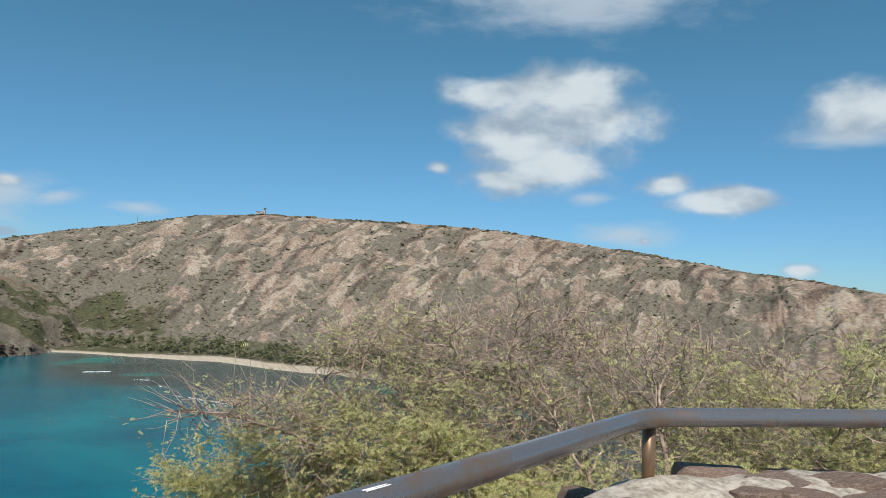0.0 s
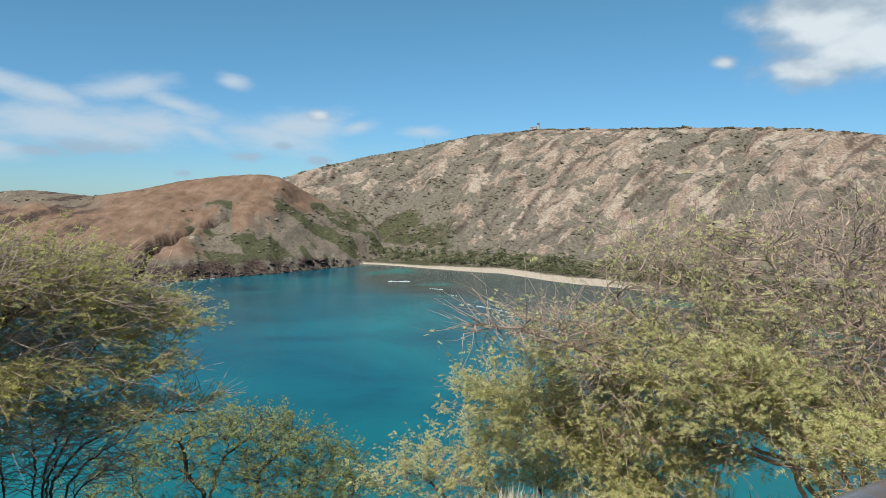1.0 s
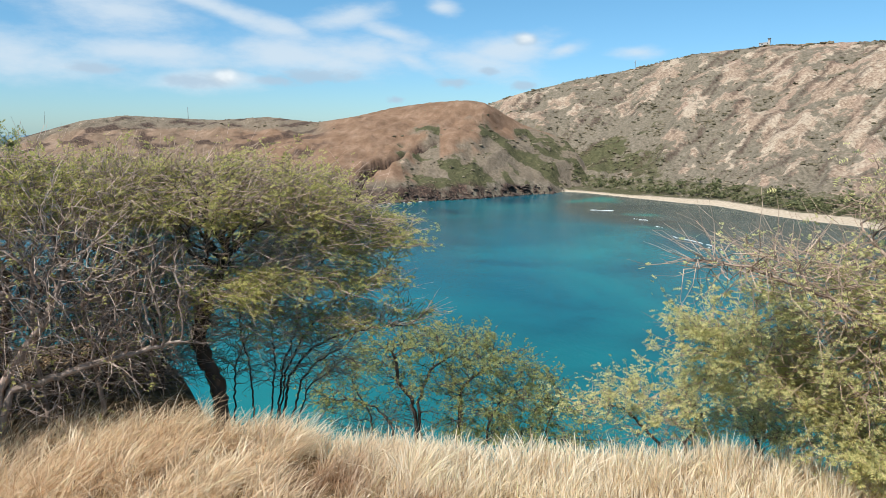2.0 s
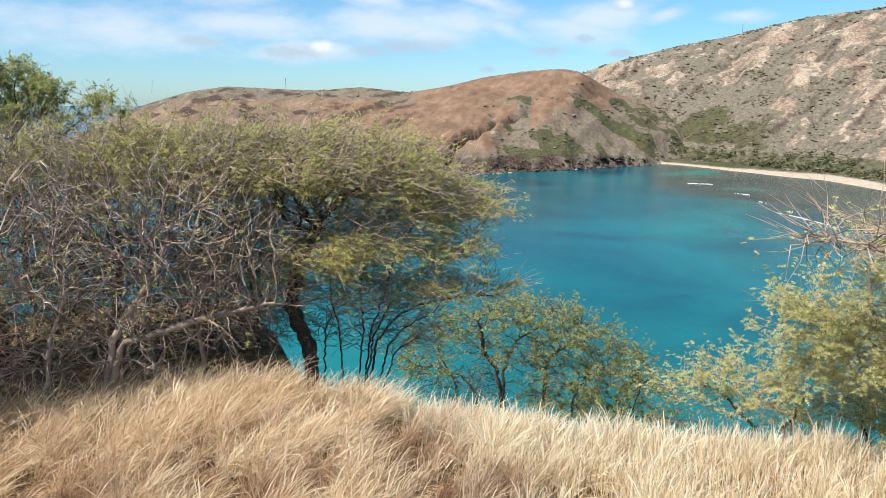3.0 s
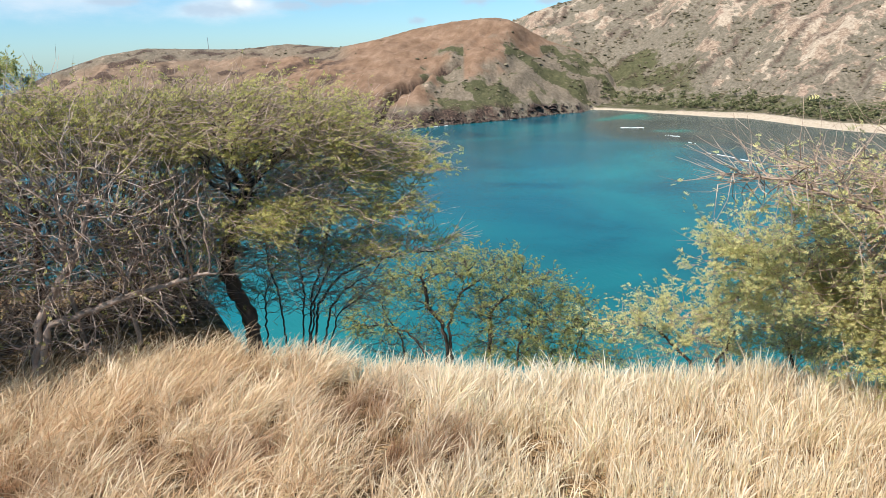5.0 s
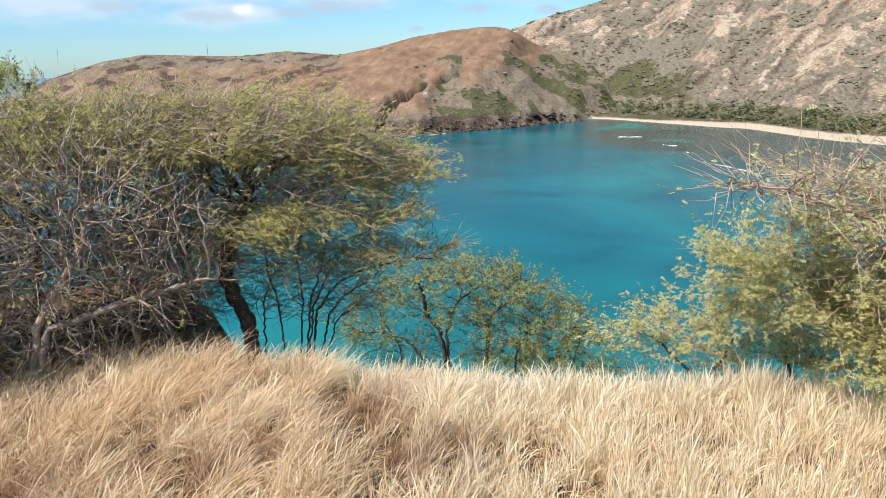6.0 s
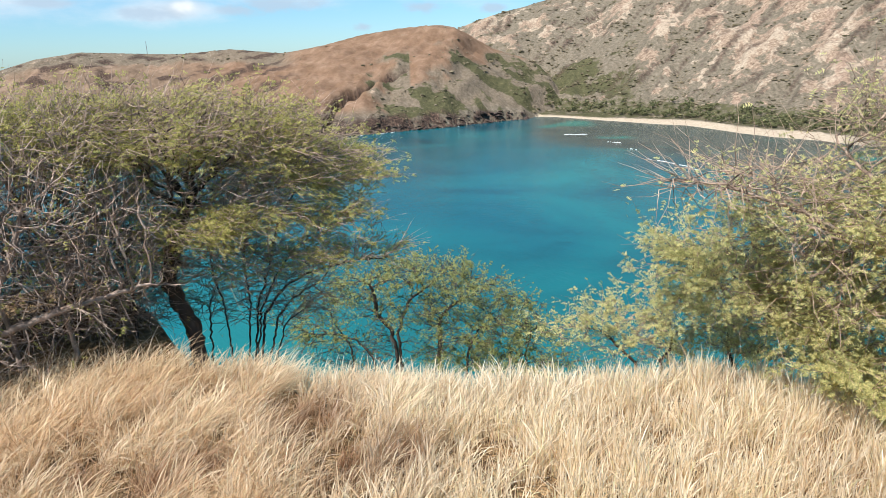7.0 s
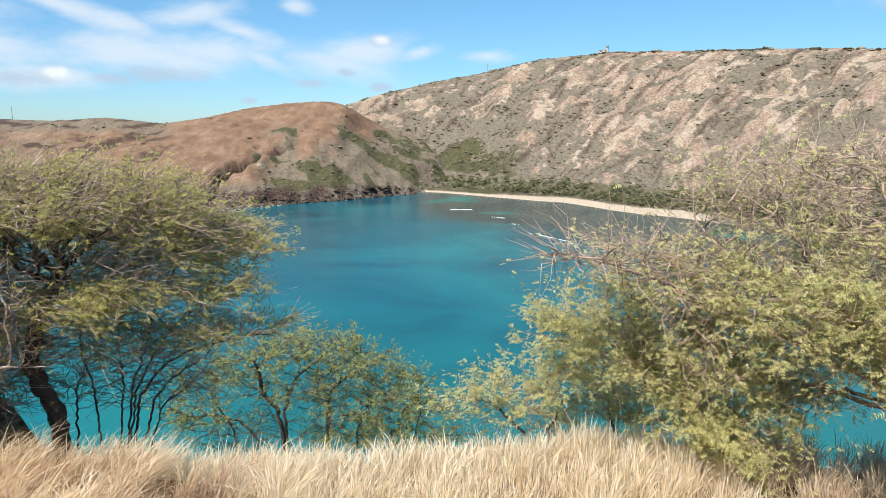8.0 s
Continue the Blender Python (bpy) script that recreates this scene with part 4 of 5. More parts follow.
def grow(stems, targets, step, reach, kill, rounds, droop=0.0, wind=(0, 0, 0), level=1.0):
    """Branches that reach from the stems for the targets. Returns places and parents."""
    from mathutils import kdtree
    places, parents = [], []
    for stem in stems:
        last = -1
        for a, b in zip(stem, stem[1:]):
            n = max(1, int((b - a).length / step))
            for k in range(n):
                places.append(a.lerp(b, k / n) + Vector(rng.normal(0, 0.13 * step, 3)) * (last >= 0))
                parents.append(last)
                last = len(places) - 1
    targets = [Vector(t) for t in targets]
    for _ in range(rounds):
        tree = kdtree.KDTree(len(places))
        for i, p in enumerate(places):
            tree.insert(p, i)
        tree.balance()
        pull, left = {}, []
        for t in targets:
            p, i, d = tree.find(t)
            if d < kill:
                continue
            left.append(t)
            if d < reach:
                pull[i] = pull.get(i, Vector()) + (t - p) / d
        if not pull or len(left) < 5:
            break
        targets = left
        for i, v in pull.items():
            v = v.normalized() + Vector(rng.normal(0, 0.30, 3)) + Vector((0, 0, -droop)) + Vector(wind) * 0.35
            v.z *= 0.5 + 0.5 * level
            if parents[i] >= 0:
                v = v.normalized() + (places[i] - places[parents[i]]).normalized() * 0.45
            q = places[i] + v.normalized() * step
            if tree.find(q)[2] > 0.25 * step:
                places.append(q)
                parents.append(i)
        reach = max(reach * 0.97, step * 3)
    return np.array([list(p) for p in places]), np.array(parents)


def leaf_mesh(roots, heads, size, pairs, material):
    """Feathery leaves: pairs of narrow leaflets along a drooping stalk."""
    n = len(roots)
    light = np.array([[0.17, -0.55, 0.85]])
    side = unit(np.cross(heads, light + rng.normal(0, 0.42, (n, 3))))
    length = size * rng.uniform(0.6, 1.25, n)
    verts = []
    for k in range(pairs):
        f = (k + 0.6) / pairs
        mid = roots + heads * (length * f)[:, None] + np.array([[0, 0, -1.0]]) * (length * 0.2 * f * f)[:, None]
        for sign in (-1, 1):
            tipdir = unit(side * sign + heads * 0.45 + rng.normal(0, 0.18, (n, 3)))
            reach = (length * 0.38 * (1.15 - 0.55 * f))[:, None]
            wide = heads * (length * 0.36 / pairs)[:, None]
            verts += [mid - wide, mid + tipdir * reach, mid + wide]
    v = np.stack(verts, 1)
    per = v.shape[1]
    f = np.arange(per).reshape(-1, 3)
    f = (f[None] + np.arange(n)[:, None, None] * per).reshape(-1, 3)
    return mesh_from("foliage", v.reshape(-1, 3), f, material)


def build_tree(name, label, stems, blobs, count, step, leaf, leaves, bark, twig_bark, pairs=5, leaf_size=0.07, twigs=1.0, tip=0.0028, thick=1.0, droop=0.0, twig_length=0.13, kind="tree", caps=(), wind=(0, 0, 0), level=1.0):
    """One tree: a trunk with limbs, thin branches, twigs, and feathery foliage."""
    root = holder(name, stems[0][0])
    tagged(root, label, kind)
    places, parents = grow(stems, fill(blobs, count), step, step * 9, step * 1.6, 70, droop, wind, level)
    n = len(places)
    area = np.zeros(n)
    power = 2.15
    kids = np.bincount(parents[parents >= 0], minlength=n)
    for i in range(n - 1, -1, -1):
        if kids[i] == 0:
            area[i] += tip ** power
        if parents[i] >= 0:
            area[parents[i]] += area[i]
    radius = area ** (1 / power) * thick
    radius = np.maximum(radius, tip)
    edge = np.where(parents >= 0)[0]
    stem = np.arange(n)
    for i in edge:
        stem[i] = stem[parents[i]]
    for k, most in zip(np.unique(stem), caps):
        mine = stem == k
        radius[mine] = radius[mine] * np.minimum(1, most / radius[mine].max()) ** np.clip((radius[mine] - tip) / 0.01, 0, 1)
    a, b = parents[edge], edge
    start_r = np.minimum(radius[a], radius[b] * 1.5)
    # each stem's stout lower run is one unbroken tube; the rest are branches
    best = np.full(n, -1)
    for i in edge:
        p = parents[i]
        if best[p] < 0 or radius[i] > radius[best[p]]:
            best[p] = i
    stout = np.zeros(n, bool)
    for i in np.where(parents < 0)[0]:
        chain = [i]
        while best[chain[-1]] >= 0 and radius[best[chain[-1]]] >= 0.022:
            chain.append(best[chain[-1]])
        if len(chain) > 3:
            stout[chain] = True
            v, f = pipe(places[chain], radius[chain], 9)
            part("trunk", mesh_from("trunk", v, f, bark, smooth=True), None, root)
    for piece, lo, hi, sides, mat in (("branch", 0.0075, 9, 5, bark), ("thin_branch", 0, 0.0075, 3, twig_bark)):
        m = ~stout[b] & (radius[b] >= lo) & (radius[b] < hi)
        if m.any():
            v, f = frusta(places[a[m]], places[b[m]], start_r[m], radius[b[m]], sides)
            tagged(part(piece, mesh_from(piece, v, f, mat, smooth=sides > 3), None, root), kind="stuff")
    # twigs
    thin = np.where(radius < 0.012)[0]
    count_t = int(len(thin) * twigs)
    pick = rng.choice(thin, count_t)
    p = places[pick]
    d = unit(unit(places[pick] - places[np.maximum(parents[pick], 0)]) * 0.7 + rng.normal(0, 0.70, (count_t, 3)) * np.array([[1, 1, level]]) + np.array([wind]) * 0.8)
    starts, ends, r0, r1 = [], [], [], []
    leaf_p, leaf_d = [p], [d]
    for k in range(3):
        q = p + d * (twig_length * rng.uniform(0.5, 1.3, (count_t, 1)))
        starts.append(p), ends.append(q)
        r0.append(np.full(count_t, tip * (0.85 - 0.22 * k))), r1.append(np.full(count_t, tip * (0.63 - 0.22 * k)))
        d = unit(d + rng.normal(0, 0.34, (count_t, 3)) * np.array([[1, 1, level]]) + np.array([[0, 0, 0.02 - droop]]) + np.array([wind]) * 0.25)
        p = q
        leaf_p.append(p), leaf_d.append(d)
    v, f = frusta(np.concatenate(starts), np.concatenate(ends), np.concatenate(r0), np.concatenate(r1), 3)
    tagged(part("twig", mesh_from("twig", v, f, twig_bark), None, root), kind="stuff")
    # leaves
    leaf_p, leaf_d = np.concatenate(leaf_p), np.concatenate(leaf_d)
    want = leafiness(leaf_p, blobs) * (0.12 + 1.3 * ease(rough(leaf_p[:, 0] / 0.30 + leaf_p[:, 2] * 5, leaf_p[:, 1] / 0.30 - leaf_p[:, 2] * 5, 95, 2), 0.40, 0.62))
    want = want / max(want.sum(), 1e-9)
    if leaves and want.sum() > 0:
        pick = rng.choice(len(leaf_p), leaves, p=want)
        heads = unit((leaf_d[pick] * 0.7 + rng.normal(0, 0.7, (leaves, 3))) * np.array([[1, 1, level]]) + np.array([wind]) * 0.3)
        tagged(part("foliage", leaf_mesh(leaf_p[pick] - leaf_d[pick] * (twig_length * rng.random((leaves, 1))) + rng.normal(0, 0.02, (leaves, 3)), heads, leaf_size, pairs, leaf), None, root), kind="stuff")
    return root


def ground_point(bearing, distance, sink=0.08):
    p = at(bearing, distance)
    return Vector((p.x, p.y, land_at(p) - sink))


# the spreading tree with the dark trunk, on the brow
build_tree("kiawe_tree", "windswept thorn tree with dark trunk and feathery olive leaves",
           [[ground_point(57.1, 9.15), at(57.5, 9.15, -3.20), at(58.2, 9.15, -2.90), at(58.7, 9.2, -2.60), at(57.8, 9.25, -2.10), at(56.2, 9.26, -1.57)],
            [ground_point(53.1, 9.2), at(51.9, 9.2, -3.22), at(50.2, 9.2, -2.88), at(48.4, 9.15, -2.72), at(46.2, 9.1, -2.62), at(44.4, 9.05, -2.56), at(42.2, 9.0, -2.54)],
            [ground_point(53.5, 9.25), at(52.3, 9.25, -3.05), at(51.2, 9.2, -2.55), at(50.3, 9.15, -2.05), at(48.6, 9.1, -1.6)],
            [ground_point(52.7, 9.15), at(51.0, 9.15, -3.28), at(49.6, 9.15, -3.02), at(47.4, 9.1, -2.82), at(45.8, 9.0, -2.50)],
            [ground_point(53.9, 9.3), at(53.0, 9.3, -3.05), at(53.2, 9.3, -2.55), at(52.6, 9.25, -1.95)],
            [ground_point(54.6, 9.1), at(54.9, 9.1, -3.05), at(55.6, 9.15, -2.55), at(55.3, 9.2, -2.0)],
            [ground_point(61.5, 9.14), at(61.3, 9.14, -2.77), at(62.2, 9.23, -1.97)],
            [ground_point(52.4, 9.25), at(50.4, 9.25, -3.40), at(48.4, 9.2, -3.15), at(47.0, 9.15, -2.95)],
            [ground_point(53.3, 9.1), at(52.2, 9.1, -3.15), at(50.9, 9.1, -2.72), at(49.2, 9.05, -2.35), at(47.0, 9.0, -2.1)],
            [ground_point(56.6, 9.3), at(56.0, 9.3, -3.05), at(54.6, 9.27, -2.50)]],
           [(56.1, 9.16, -0.85, 1.3, 1.1, 0.42, 1.0), (50.8, 9.09, -1.02, 1.0, 0.9, 0.36, 1), (47.1, 9.0, -1.34, 0.8, 0.7, 0.28, 1), (43.7, 8.91, -1.47, 0.45, 0.35, 0.12, 0.9), (46.9, 8.9, -1.88, 0.55, 0.6, 0.22, 1), (43.9, 8.91, -2.40, 0.55, 0.4, 0.10, 0.7), (47.2, 8.9, -2.36, 0.6, 0.5, 0.13, 0.7), (54.0, 8.67, -1.82, 0.9, 0.6, 0.24, 1.2), (54.3, 9.27, -1.57, 1.6, 0.9, 0.6, 0.18), (62.7, 9.32, -0.85, 1.2, 1.1, 0.42, 0.8), (68.3, 9.28, -0.92, 1.0, 0.9, 0.42, 0.6), (62.5, 9.23, -2.30, 0.9, 0.7, 0.50, 0.1), (55.2, 9.17, -2.32, 1.0, 0.6, 0.25, 0.25), (50.2, 9.15, -2.62, 0.6, 0.4, 0.22, 0.06), (59.0, 9.2, -2.15, 1.2, 0.7, 0.45, 0.14), (55.5, 9.5, -1.7, 1.3, 0.5, 0.5, 0.12), (54.4, 9.3, -2.45, 1.1, 0.5, 0.36, 0.08), (61.0, 9.4, -2.8, 0.8, 0.5, 0.45, 0.05), (51.5, 9.2, -2.85, 0.8, 0.4, 0.34, 0.04), (51.0, 9.3, -3.2, 0.8, 0.3, 0.25, 0.03), (56.0, 9.5, -2.95, 0.7, 0.3, 0.35, 0.05), (57.6, 8.85, -2.32, 0.8, 0.35, 0.30, 0.35), (53.2, 8.9, -2.42, 0.9, 0.35, 0.26, 0.40), (57.5, 9.5, -1.95, 1.3, 0.4, 0.60, 0.15), (51.5, 9.4, -1.75, 0.9, 0.4, 0.45, 0.2)],
           38000, 0.060, LEAF_DULL, 34000, BARK_DARK, BARK_GREY, 4, 0.064, 0.95, 0.0050, caps=(0.095, 0.017, 0.014, 0.014, 0.013, 0.012, 0.020, 0.010, 0.013, 0.012), wind=(0.45, 0.6, 0.0), level=0.6, twig_length=0.17)
# the grey, nearly leafless thicket beside it
g = ground_point(72.6, 8.2)
build_tree("dead_thicket", "grey tangled thicket, nearly leafless, with pale leaning limbs",
           [[g, at(71.6, 8.2, -2.62), at(70.0, 8.2, -2.25), at(68.4, 8.2, -1.93), at(67.4, 8.2, -1.6)],
            [g + Vector((0.05, 0.0, 0)), at(71.0, 8.2, -2.64), at(68.5, 8.15, -2.57), at(66.2, 8.1, -2.47), at(62.4, 8.1, -2.36), at(58.6, 8.1, -2.30)],
            [ground_point(79.5, 8.6), at(79, 8.6, -2.4), at(78.6, 8.6, -1.7)], [ground_point(69.0, 8.8), at(69.5, 8.8, -2.5), at(69.2, 8.8, -1.6)],
            [ground_point(86, 8.7), at(85, 8.7, -2.3), at(86, 8.6, -1.5)], [ground_point(65.5, 8.8), at(65.8, 8.8, -2.6), at(66.5, 8.8, -1.9)],
            [ground_point(76.5, 8.3), at(75.6, 8.2, -2.5), at(74.0, 8.2, -2.0)]],
           [(74.0, 8.5, -1.60, 1.3, 1.1, 1.20, 0.10), (67.0, 8.4, -1.75, 1.3, 0.9, 1.10, 0.08), (82.0, 8.6, -1.60, 1.5, 1.1, 1.3, 0.12), (92.0, 8.6, -1.6, 1.6, 1.1, 1.3, 0.2), (72.0, 8.9, -0.75, 1.7, 0.9, 0.44, 0.8),
            (70.0, 8.4, -2.60, 1.6, 0.6, 0.45, 0.03), (80.0, 8.4, -2.60, 1.6, 0.6, 0.45, 0.03)],
           20000, 0.085, LEAF_DULL, 14000, BARK_PALE, BARK_PALE, 3, 0.062, 1.25, 0.0050, 0.95, twig_length=0.18, kind="thicket", caps=(0.042, 0.045, 0.026, 0.026, 0.026, 0.026, 0.026))
# low brush behind and under the thicket, darkened to paint the shade inside it
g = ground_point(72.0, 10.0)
build_tree("brush", "low leafless brush under the grey thicket, coloured dark for the shade inside it",
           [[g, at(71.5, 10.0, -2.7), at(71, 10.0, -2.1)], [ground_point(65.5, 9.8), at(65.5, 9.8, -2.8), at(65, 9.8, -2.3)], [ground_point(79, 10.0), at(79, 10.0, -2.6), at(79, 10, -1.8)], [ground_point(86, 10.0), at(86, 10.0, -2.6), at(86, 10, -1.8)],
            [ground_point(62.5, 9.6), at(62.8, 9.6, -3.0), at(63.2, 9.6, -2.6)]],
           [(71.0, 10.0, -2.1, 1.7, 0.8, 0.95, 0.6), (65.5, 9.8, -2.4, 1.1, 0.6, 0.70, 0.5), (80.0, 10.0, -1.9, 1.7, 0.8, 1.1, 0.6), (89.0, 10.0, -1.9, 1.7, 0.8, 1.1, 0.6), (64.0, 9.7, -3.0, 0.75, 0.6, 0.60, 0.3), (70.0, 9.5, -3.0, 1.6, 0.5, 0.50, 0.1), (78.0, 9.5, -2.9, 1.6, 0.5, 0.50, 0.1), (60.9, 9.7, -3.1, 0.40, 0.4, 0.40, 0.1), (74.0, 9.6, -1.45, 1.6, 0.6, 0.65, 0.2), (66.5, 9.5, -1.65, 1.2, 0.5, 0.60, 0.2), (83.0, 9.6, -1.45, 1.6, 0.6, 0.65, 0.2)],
           19000, 0.10, LEAF_DULL, 2500, BARK_BRUSH_SHADE, BARK_BRUSH_SHADE, 3, 0.07, 2.6, 0.0065, twig_length=0.16, kind="brush")
# a taller green crown further back
g = ground_point(77.5, 14.5)
build_tree("kiawe_tree", "taller soft green tree behind the grey thicket",
           [[g, at(77.8, 14.5, -3.2), at(77.2, 14.5, -1.2)]],
           [(78.2, 14.5, -0.36, 1.05, 1.0, 1.00, 1.2), (75.6, 14.4, -0.25, 0.45, 0.5, 0.62, 0.9), (71.9, 14.4, -0.36, 0.55, 0.5, 0.40, 0.9), (82.5, 14.5, -0.3, 1.1, 1.0, 1.1, 1.0)],
           3200, 0.11, LEAF_GREEN, 17000, BARK_DARK, BARK_BROWN, 3, 0.10, 1.1, 0.004)
# the low crooked tree below the brow
build_tree("crooked_shrub", "low crooked shrub with dark stems and thin olive-green leaves",
           [[ground_point(41.5, 14.15), at(41.8, 14.15, -6.25), at(42.2, 14.15, -5.67), at(43.4, 14.15, -5.28), at(43.5, 14.15, -4.80), at(44.4, 14.15, -4.5)],
            [ground_point(41.2, 14.2), at(41.6, 14.2, -5.75), at(40.6, 14.2, -5.05), at(39.2, 14.2, -4.80)],
            [ground_point(38.2, 14.28), at(38.1, 14.28, -5.90), at(38.0, 14.28, -5.54), at(37.2, 14.28, -5.28), at(36.0, 14.28, -5.08), at(34.8, 14.2, -4.95)],
            [ground_point(45.8, 14.02), at(45.6, 14.02, -6.0), at(46.6, 14.02, -5.5), at(47.4, 14.0, -5.1)],
            [ground_point(36.6, 14.16), at(35.6, 14.16, -6.2), at(34.6, 14.16, -5.7), at(33.0, 14.16, -5.4)],
            [ground_point(30.5, 14.16), at(30.6, 14.16, -6.23), at(30.2, 14.16, -5.75), at(29.2, 14.1, -5.6)],
            [ground_point(42.7, 14.03), at(43.9, 14.03, -6.2), at(45.2, 14.03, -5.79), at(48.0, 13.9, -5.5)]],
           [(46.8, 14.26, -4.85, 0.9, 0.84, 0.20, 0.7), (43.4, 14.15, -4.52, 0.9, 0.84, 0.20, 0.9), (38.9, 14.28, -4.45, 1.08, 0.84, 0.26, 1), (35.2, 14.28, -4.80, 0.96, 0.84, 0.24, 1), (32.1, 14.16, -5.30, 0.9, 0.84, 0.24, 1), (29.0, 14.16, -5.85, 0.8, 0.72, 0.20, 1), (48.6, 13.89, -5.40, 0.7, 0.72, 0.24, 0.6), (41.1, 14.15, -5.20, 1.44, 0.84, 0.24, 0.4), (35.9, 14.16, -5.65, 1.3, 0.84, 0.30, 0.6), (43.5, 14.15, -6.05, 1.8, 0.72, 0.36, 0.15), (34.5, 14.16, -6.35, 1.6, 0.72, 0.26, 1.3), (28.8, 13.92, -6.40, 1.0, 0.72, 0.26, 0.6)],
           6500, 0.090, LEAF_GREEN, 13000, BARK_DARK, BARK_DARK, 3, 0.080, 1.15, 0.0052, caps=(0.046, 0.032, 0.040, 0.022, 0.026, 0.022, 0.024), level=0.6, twig_length=0.15, kind="shrub")
# a yellowish shrub at the brow
g = ground_point(21.0, 8.4)
build_tree("yellow_shrub", "small yellow-green shrub leaning over the brow",
           [[g, at(22.0, 8.3, -3.6), at(24.5, 8.3, -3.25), at(26.6, 8.3, -3.2)], [g + Vector((0.2, 0, 0)), at(20.0, 8.2, -3.5), at(19.0, 8.1, -3.2)], [ground_point(14.0, 8.3), at(14.5, 8.2, -3.5), at(15.5, 8.1, -3.1)], [ground_point(8.0, 8.2), at(8.5, 8.1, -3.4), at(9, 8.0, -2.9)]],
           [(27.6, 8.3, -3.22, 0.30, 0.4, 0.10, 0.8), (25.0, 8.3, -3.06, 0.42, 0.45, 0.15, 1.1), (21.6, 8.2, -3.16, 0.50, 0.5, 0.16, 1.0), (18.0, 8.1, -2.98, 0.60, 0.5, 0.24, 1.0), (13.5, 8.0, -2.90, 0.75, 0.6, 0.34, 0.8), (8.5, 7.9, -2.85, 0.8, 0.6, 0.36, 0.7), (19.0, 8.3, -3.45, 1.1, 0.5, 0.2, 0.2)],
           4200, 0.07, LEAF, 7500, BARK_DARK, BARK_BROWN, 3, 0.056, 0.9, 0.0036, 0.8, level=0.6, kind="shrub", wind=(-0.25, 0.0, 0.0))
# the big shrub by the rail: leafy below, bare reddish twigs above
g = ground_point(-7.0, 7.4)
build_tree("koa_shrub", "broad yellow-green shrub with bare reddish twigs on top",
           [[g, at(-3.5, 7.1, -2.0), at(1.0, 6.8, -1.4), at(3.8, 6.8, -0.9)], [g + Vector((0.15, 0.3, -0.1)), at(-2.0, 7.0, -2.1), at(4.0, 6.8, -1.75), at(9.0, 6.6, -1.55), at(12.0, 6.4, -1.30), at(14.5, 6.2, -1.18), at(17.0, 6.0, -1.05), at(20.0, 5.8, -0.98)],
            [g + Vector((0.3, 0.1, 0)), at(-6.5, 7.0, -1.9), at(-6.0, 6.8, -1.1), at(-5.5, 7.0, -0.4)], [g + Vector((-0.1, -0.2, 0)), at(-3.0, 7.2, -2.4), at(3.0, 7.2, -2.25), at(9.5, 7.2, -2.28), at(13.5, 7.1, -2.15), at(17.5, 7.0, -2.0)],
            [g + Vector((0.1, 0.2, 0)), at(-3.0, 6.9, -1.9), at(2.0, 6.7, -1.5), at(7.5, 6.7, -1.15), at(10.5, 6.9, -0.80)], [g + Vector((0.2, -0.1, 0)), at(-5.0, 7.3, -2.4), at(-0.5, 7.2, -2.3), at(4.5, 7.1, -2.45), at(7.5, 7.0, -2.62)],
            [g + Vector((0.3, 0.2, 0)), at(-4.0, 7.0, -1.7), at(-2.5, 6.8, -0.9), at(-0.8, 6.8, -0.4)]],
           [(18.3, 6.95, -1.88, 0.42, 0.40, 0.13, 1.2), (14.8, 7.0, -2.02, 0.55, 0.48, 0.18, 1.1), (16.8, 7.2, -2.36, 0.52, 0.45, 0.15, 0.8), (12.4, 7.15, -2.34, 0.68, 0.5, 0.22, 1.0), (9.0, 6.8, -1.36, 0.85, 0.6, 0.36, 0.55), (6.5, 6.9, -1.92, 0.9, 0.55, 0.34, 0.8),
            (6.2, 6.85, -2.66, 0.60, 0.40, 0.22, 1.7), (3.0, 7.1, -2.30, 0.52, 0.44, 0.22, 1.0), (2.0, 6.6, -1.40, 0.9, 0.6, 0.42, 0.7), (-1.0, 6.9, -1.10, 1.20, 0.7, 0.56, 0.18), (-6.5, 7.2, -0.35, 0.90, 0.6, 0.42, 0.02), (17.8, 5.9, -1.02, 0.50, 0.35, 0.19, 0.02), (2.5, 7.0, -0.62, 1.0, 0.6, 0.48, 0.10), (12.5, 6.6, -1.14, 0.65, 0.4, 0.24, 0.15), (10.0, 7.0, -2.26, 0.8, 0.45, 0.26, 0.6), (-1.5, 6.8, -1.75, 0.9, 0.5, 0.32, 0.7), (-6.0, 6.8, -1.55, 1.0, 0.55, 0.40, 0.5), (13.5, 6.8, -1.62, 0.55, 0.4, 0.20, 0.5)],
           14000, 0.064, LEAF, 33000, BARK_RED, BARK_RED, 4, 0.060, 0.95, 0.0044, 0.8, level=0.7, caps=(0.032, 0.026, 0.03, 0.022, 0.025, 0.02, 0.026), wind=(-0.3, 0.1, 0.10), twig_length=0.18, kind="shrub")
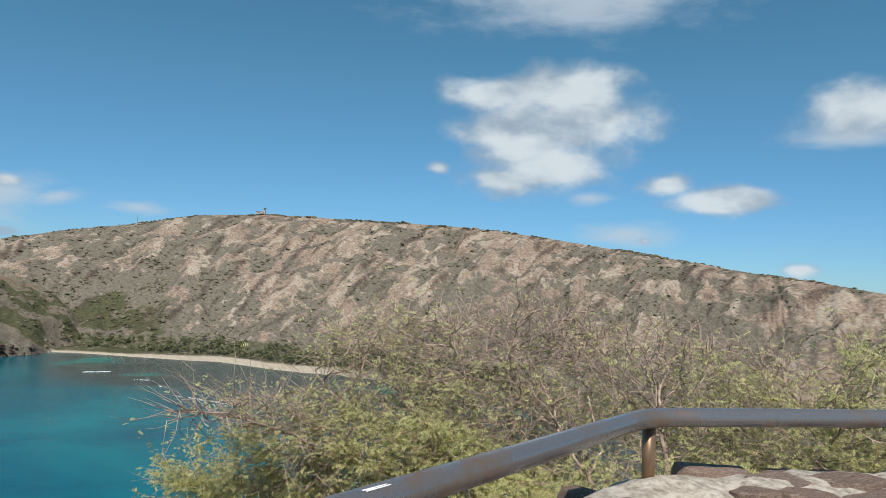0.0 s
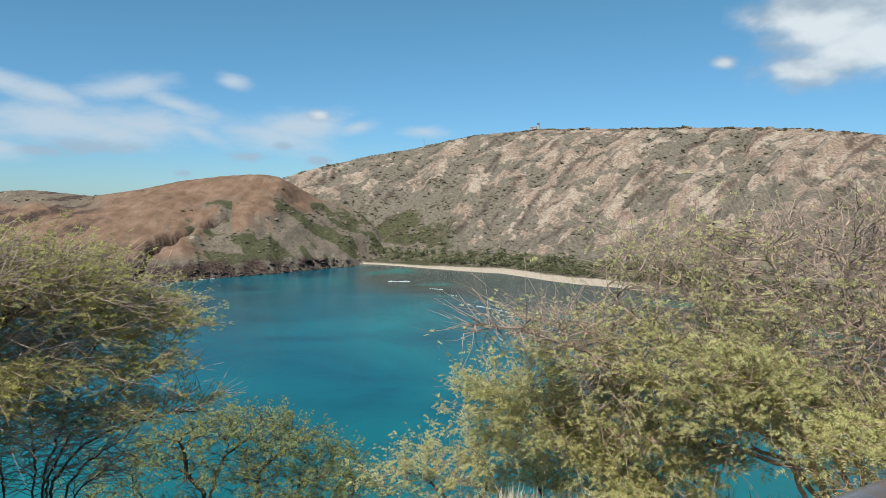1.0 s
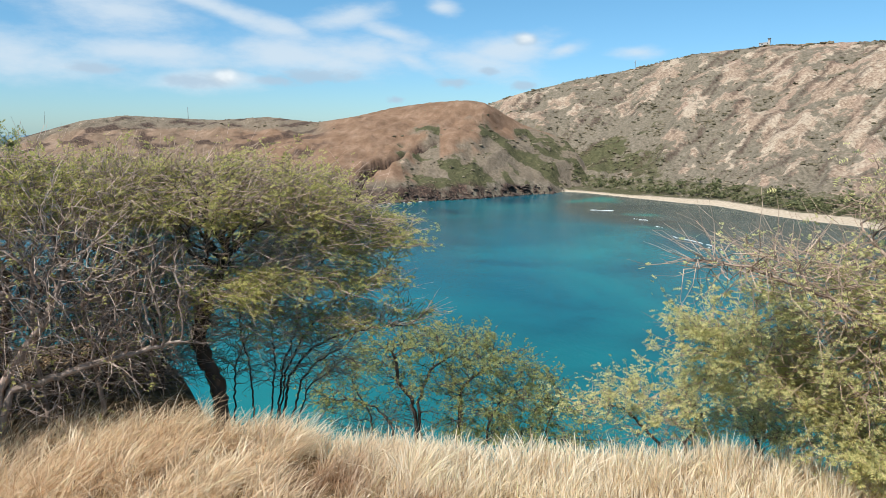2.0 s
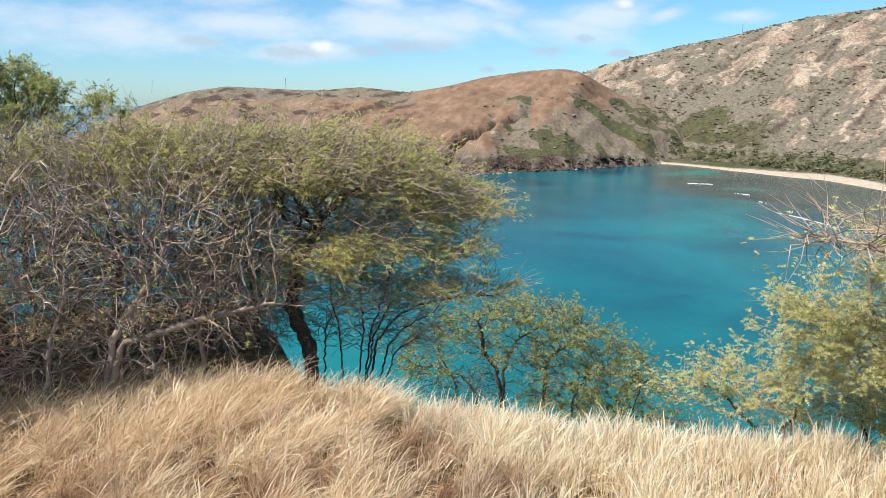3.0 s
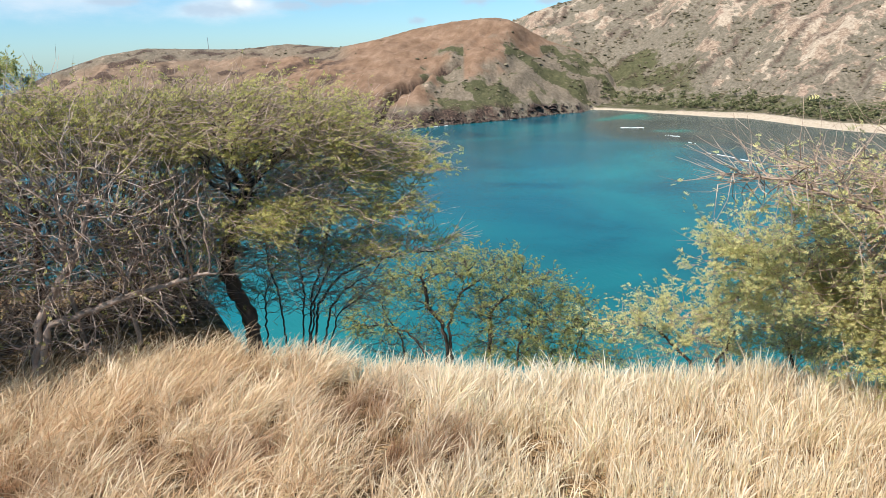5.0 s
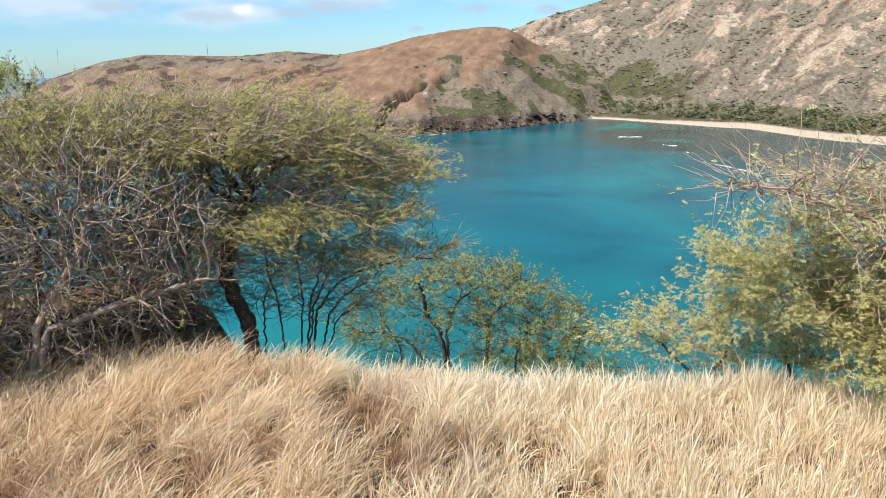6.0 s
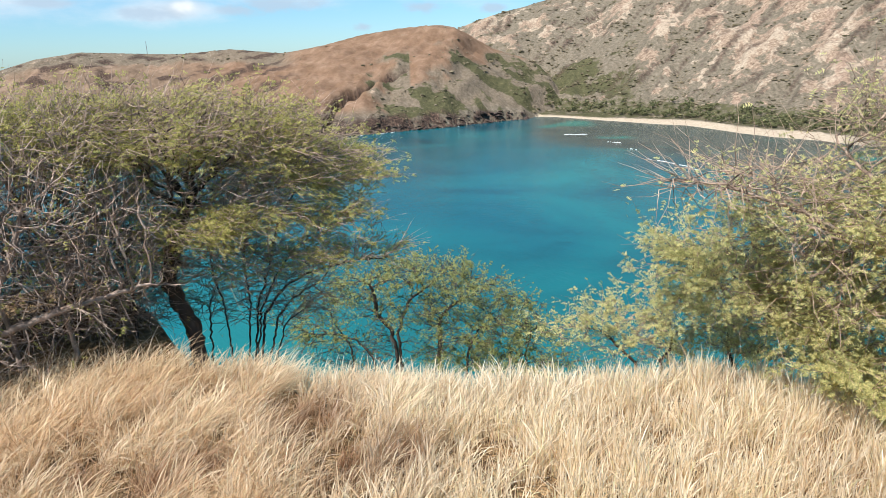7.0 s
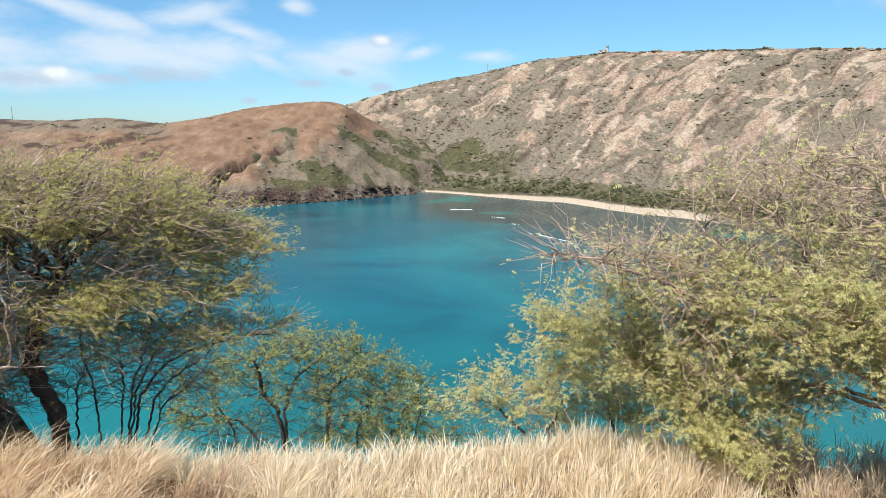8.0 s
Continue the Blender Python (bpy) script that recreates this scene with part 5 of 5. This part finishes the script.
# its neighbour further along the wall
g = ground_point(-21.0, 6.6)
build_tree("koa_shrub", "yellow-green shrub with grey bare twigs behind the handrail",
           [[g, at(-20, 6.4, -2.2), at(-18, 6.2, -1.2)], [g + Vector((0.2, 0, 0)), at(-25, 6.5, -2.0), at(-29, 6.4, -1.2)], [g + Vector((-0.2, 0, 0)), at(-15, 6.2, -2.2), at(-12, 6.0, -1.4)],
            [ground_point(-12, 5.8), at(-12, 5.9, -2.4), at(-12, 6.0, -1.9)], [ground_point(-24, 5.6), at(-23, 5.8, -2.3), at(-22, 6.0, -1.7)]],
           [(-14.0, 6.9, -0.95, 1.25, 0.8, 0.84, 0.10), (-24.0, 7.0, -1.02, 1.45, 0.9, 0.80, 0.28), (-36.0, 6.8, -1.00, 1.5, 1.1, 0.80, 0.6), (-22.0, 6.0, -1.68, 1.5, 0.6, 0.44, 0.9), (-12.0, 6.0, -1.85, 1.0, 0.5, 0.44, 0.9), (-33.0, 9.5, -0.75, 2.4, 0.8, 0.75, 1.0), (-18.0, 7.4, -0.65, 1.3, 0.7, 0.50, 0.06)],
           14000, 0.065, LEAF, 27000, BARK_RED, BARK_RED, 4, 0.062, 1.0, 0.0042, 0.8, level=0.75, kind="shrub", caps=(0.03, 0.03, 0.03, 0.025, 0.025))


# ---- the dry grass below the wall ----
def build_grass():
    n = 330000
    b = rng.uniform(-22, 100, n)
    r = np.sqrt(rng.uniform(2.9 ** 2, 9.6 ** 2, n))
    keep = r < np.minimum(brow(b) + 0.9, 7.9 + 0.02 * np.maximum(b - 60, 0)) + rng.normal(0, 0.25, n)
    b, r = b[keep], r[keep]
    x, y = polar(b, r)
    tuft = 0.45 * rough(x / 0.34, y / 0.34, 101, 2) + 0.55 * lattice(x / 0.13, y / 0.13, 113)
    bald = np.zeros(len(x))
    for bb, rr, size in ((49.0, 6.15, 0.42), (46.0, 5.4, 0.30), (86.0, 4.9, 0.6), (41.0, 5.3, 0.20), (62.0, 5.6, 0.25), (75.6, 5.9, 0.40), (65.9, 5.9, 0.22), (57.0, 5.7, 0.2)):
        px, py = polar(bb, rr)
        bald = np.maximum(bald, np.exp(-((x - px) ** 2 + (y - py) ** 2) / size ** 2))
    keep = rng.random(len(x)) < (0.05 + 1.2 * ease(tuft, 0.36, 0.60)) * (1 - 0.55 * bald)
    x, y, b, r, bald, tuft = x[keep], y[keep], b[keep], r[keep], bald[keep], tuft[keep]
    z = land(b, r)[0] - 0.02
    n = len(x)
    tall = rng.uniform(0.11, 0.36, n) * (0.25 + 1.6 * tuft) * (1 - 0.45 * bald)
    wind = 0.75 * ease(b, 20, 62) + 0.18
    sway = 0.5 * rough(x / 0.45, y / 0.45, 103, 3) + 0.5 * lattice(x / 0.10, y / 0.10, 117)
    turn = rng.normal(0, 1.0, n) + 4.6 * (sway - 0.5)
    lean = (wind * (0.45 + 0.9 * sway) + rng.normal(0, 0.34, n)) * tall
    dx, dy = np.cos(radians(47) + turn), np.sin(radians(47) + turn)
    w = rng.uniform(0.0013, 0.0040, n)
    face = rng.uniform(0, 6.28, n)
    sx, sy = np.cos(face) * w, np.sin(face) * w
    verts = []
    for f, wide in ((0, 1.0), (0.42, 0.85), (0.78, 1.25), (1.0, 0.0)):
        off = lean * f ** 1.8
        cx, cy, cz = x + dx * off, y + dy * off, z + tall * (f - 0.25 * f ** 3 * np.clip(lean / tall, 0, 1.2))
        verts.append(np.stack([cx - sx * wide, cy - sy * wide, cz], -1))
        if wide:
            verts.append(np.stack([cx + sx * wide, cy + sy * wide, cz], -1))
    v = np.stack(verts, 1).reshape(-1, 3)
    f = np.array([(0, 1, 3), (0, 3, 2), (2, 3, 5), (2, 5, 4), (4, 5, 6)])
    f = (f[None] + np.arange(n)[:, None, None] * 7).reshape(-1, 3)
    me = mesh_from("dry_grass", v, f, GRASS)
    paint(me, "dead", np.repeat(np.clip(bald * 0.9 + 0.20 * ease(b, 48, 72) * rng.random(n) + 0.36 * ease(rough(x / 0.45, y / 0.45, 107, 3), 0.54, 0.70) * rng.random(n) + 0.55 * (1 - ease(b, -1, 9)) * rng.random(n), 0, 1), 7))
    paint(me, "warm", np.repeat(np.clip(ease(b, 34, 62) * (0.4 + 0.9 * rough(x / 0.8, y / 0.8, 109, 2)), 0, 1), 7))
    tagged(new("dry_grass", me), "tall straw-coloured dry grass leaning in the wind below the wall", "grass", kind="stuff")


build_grass()
lay_stones(LOOKOUT_WALL)
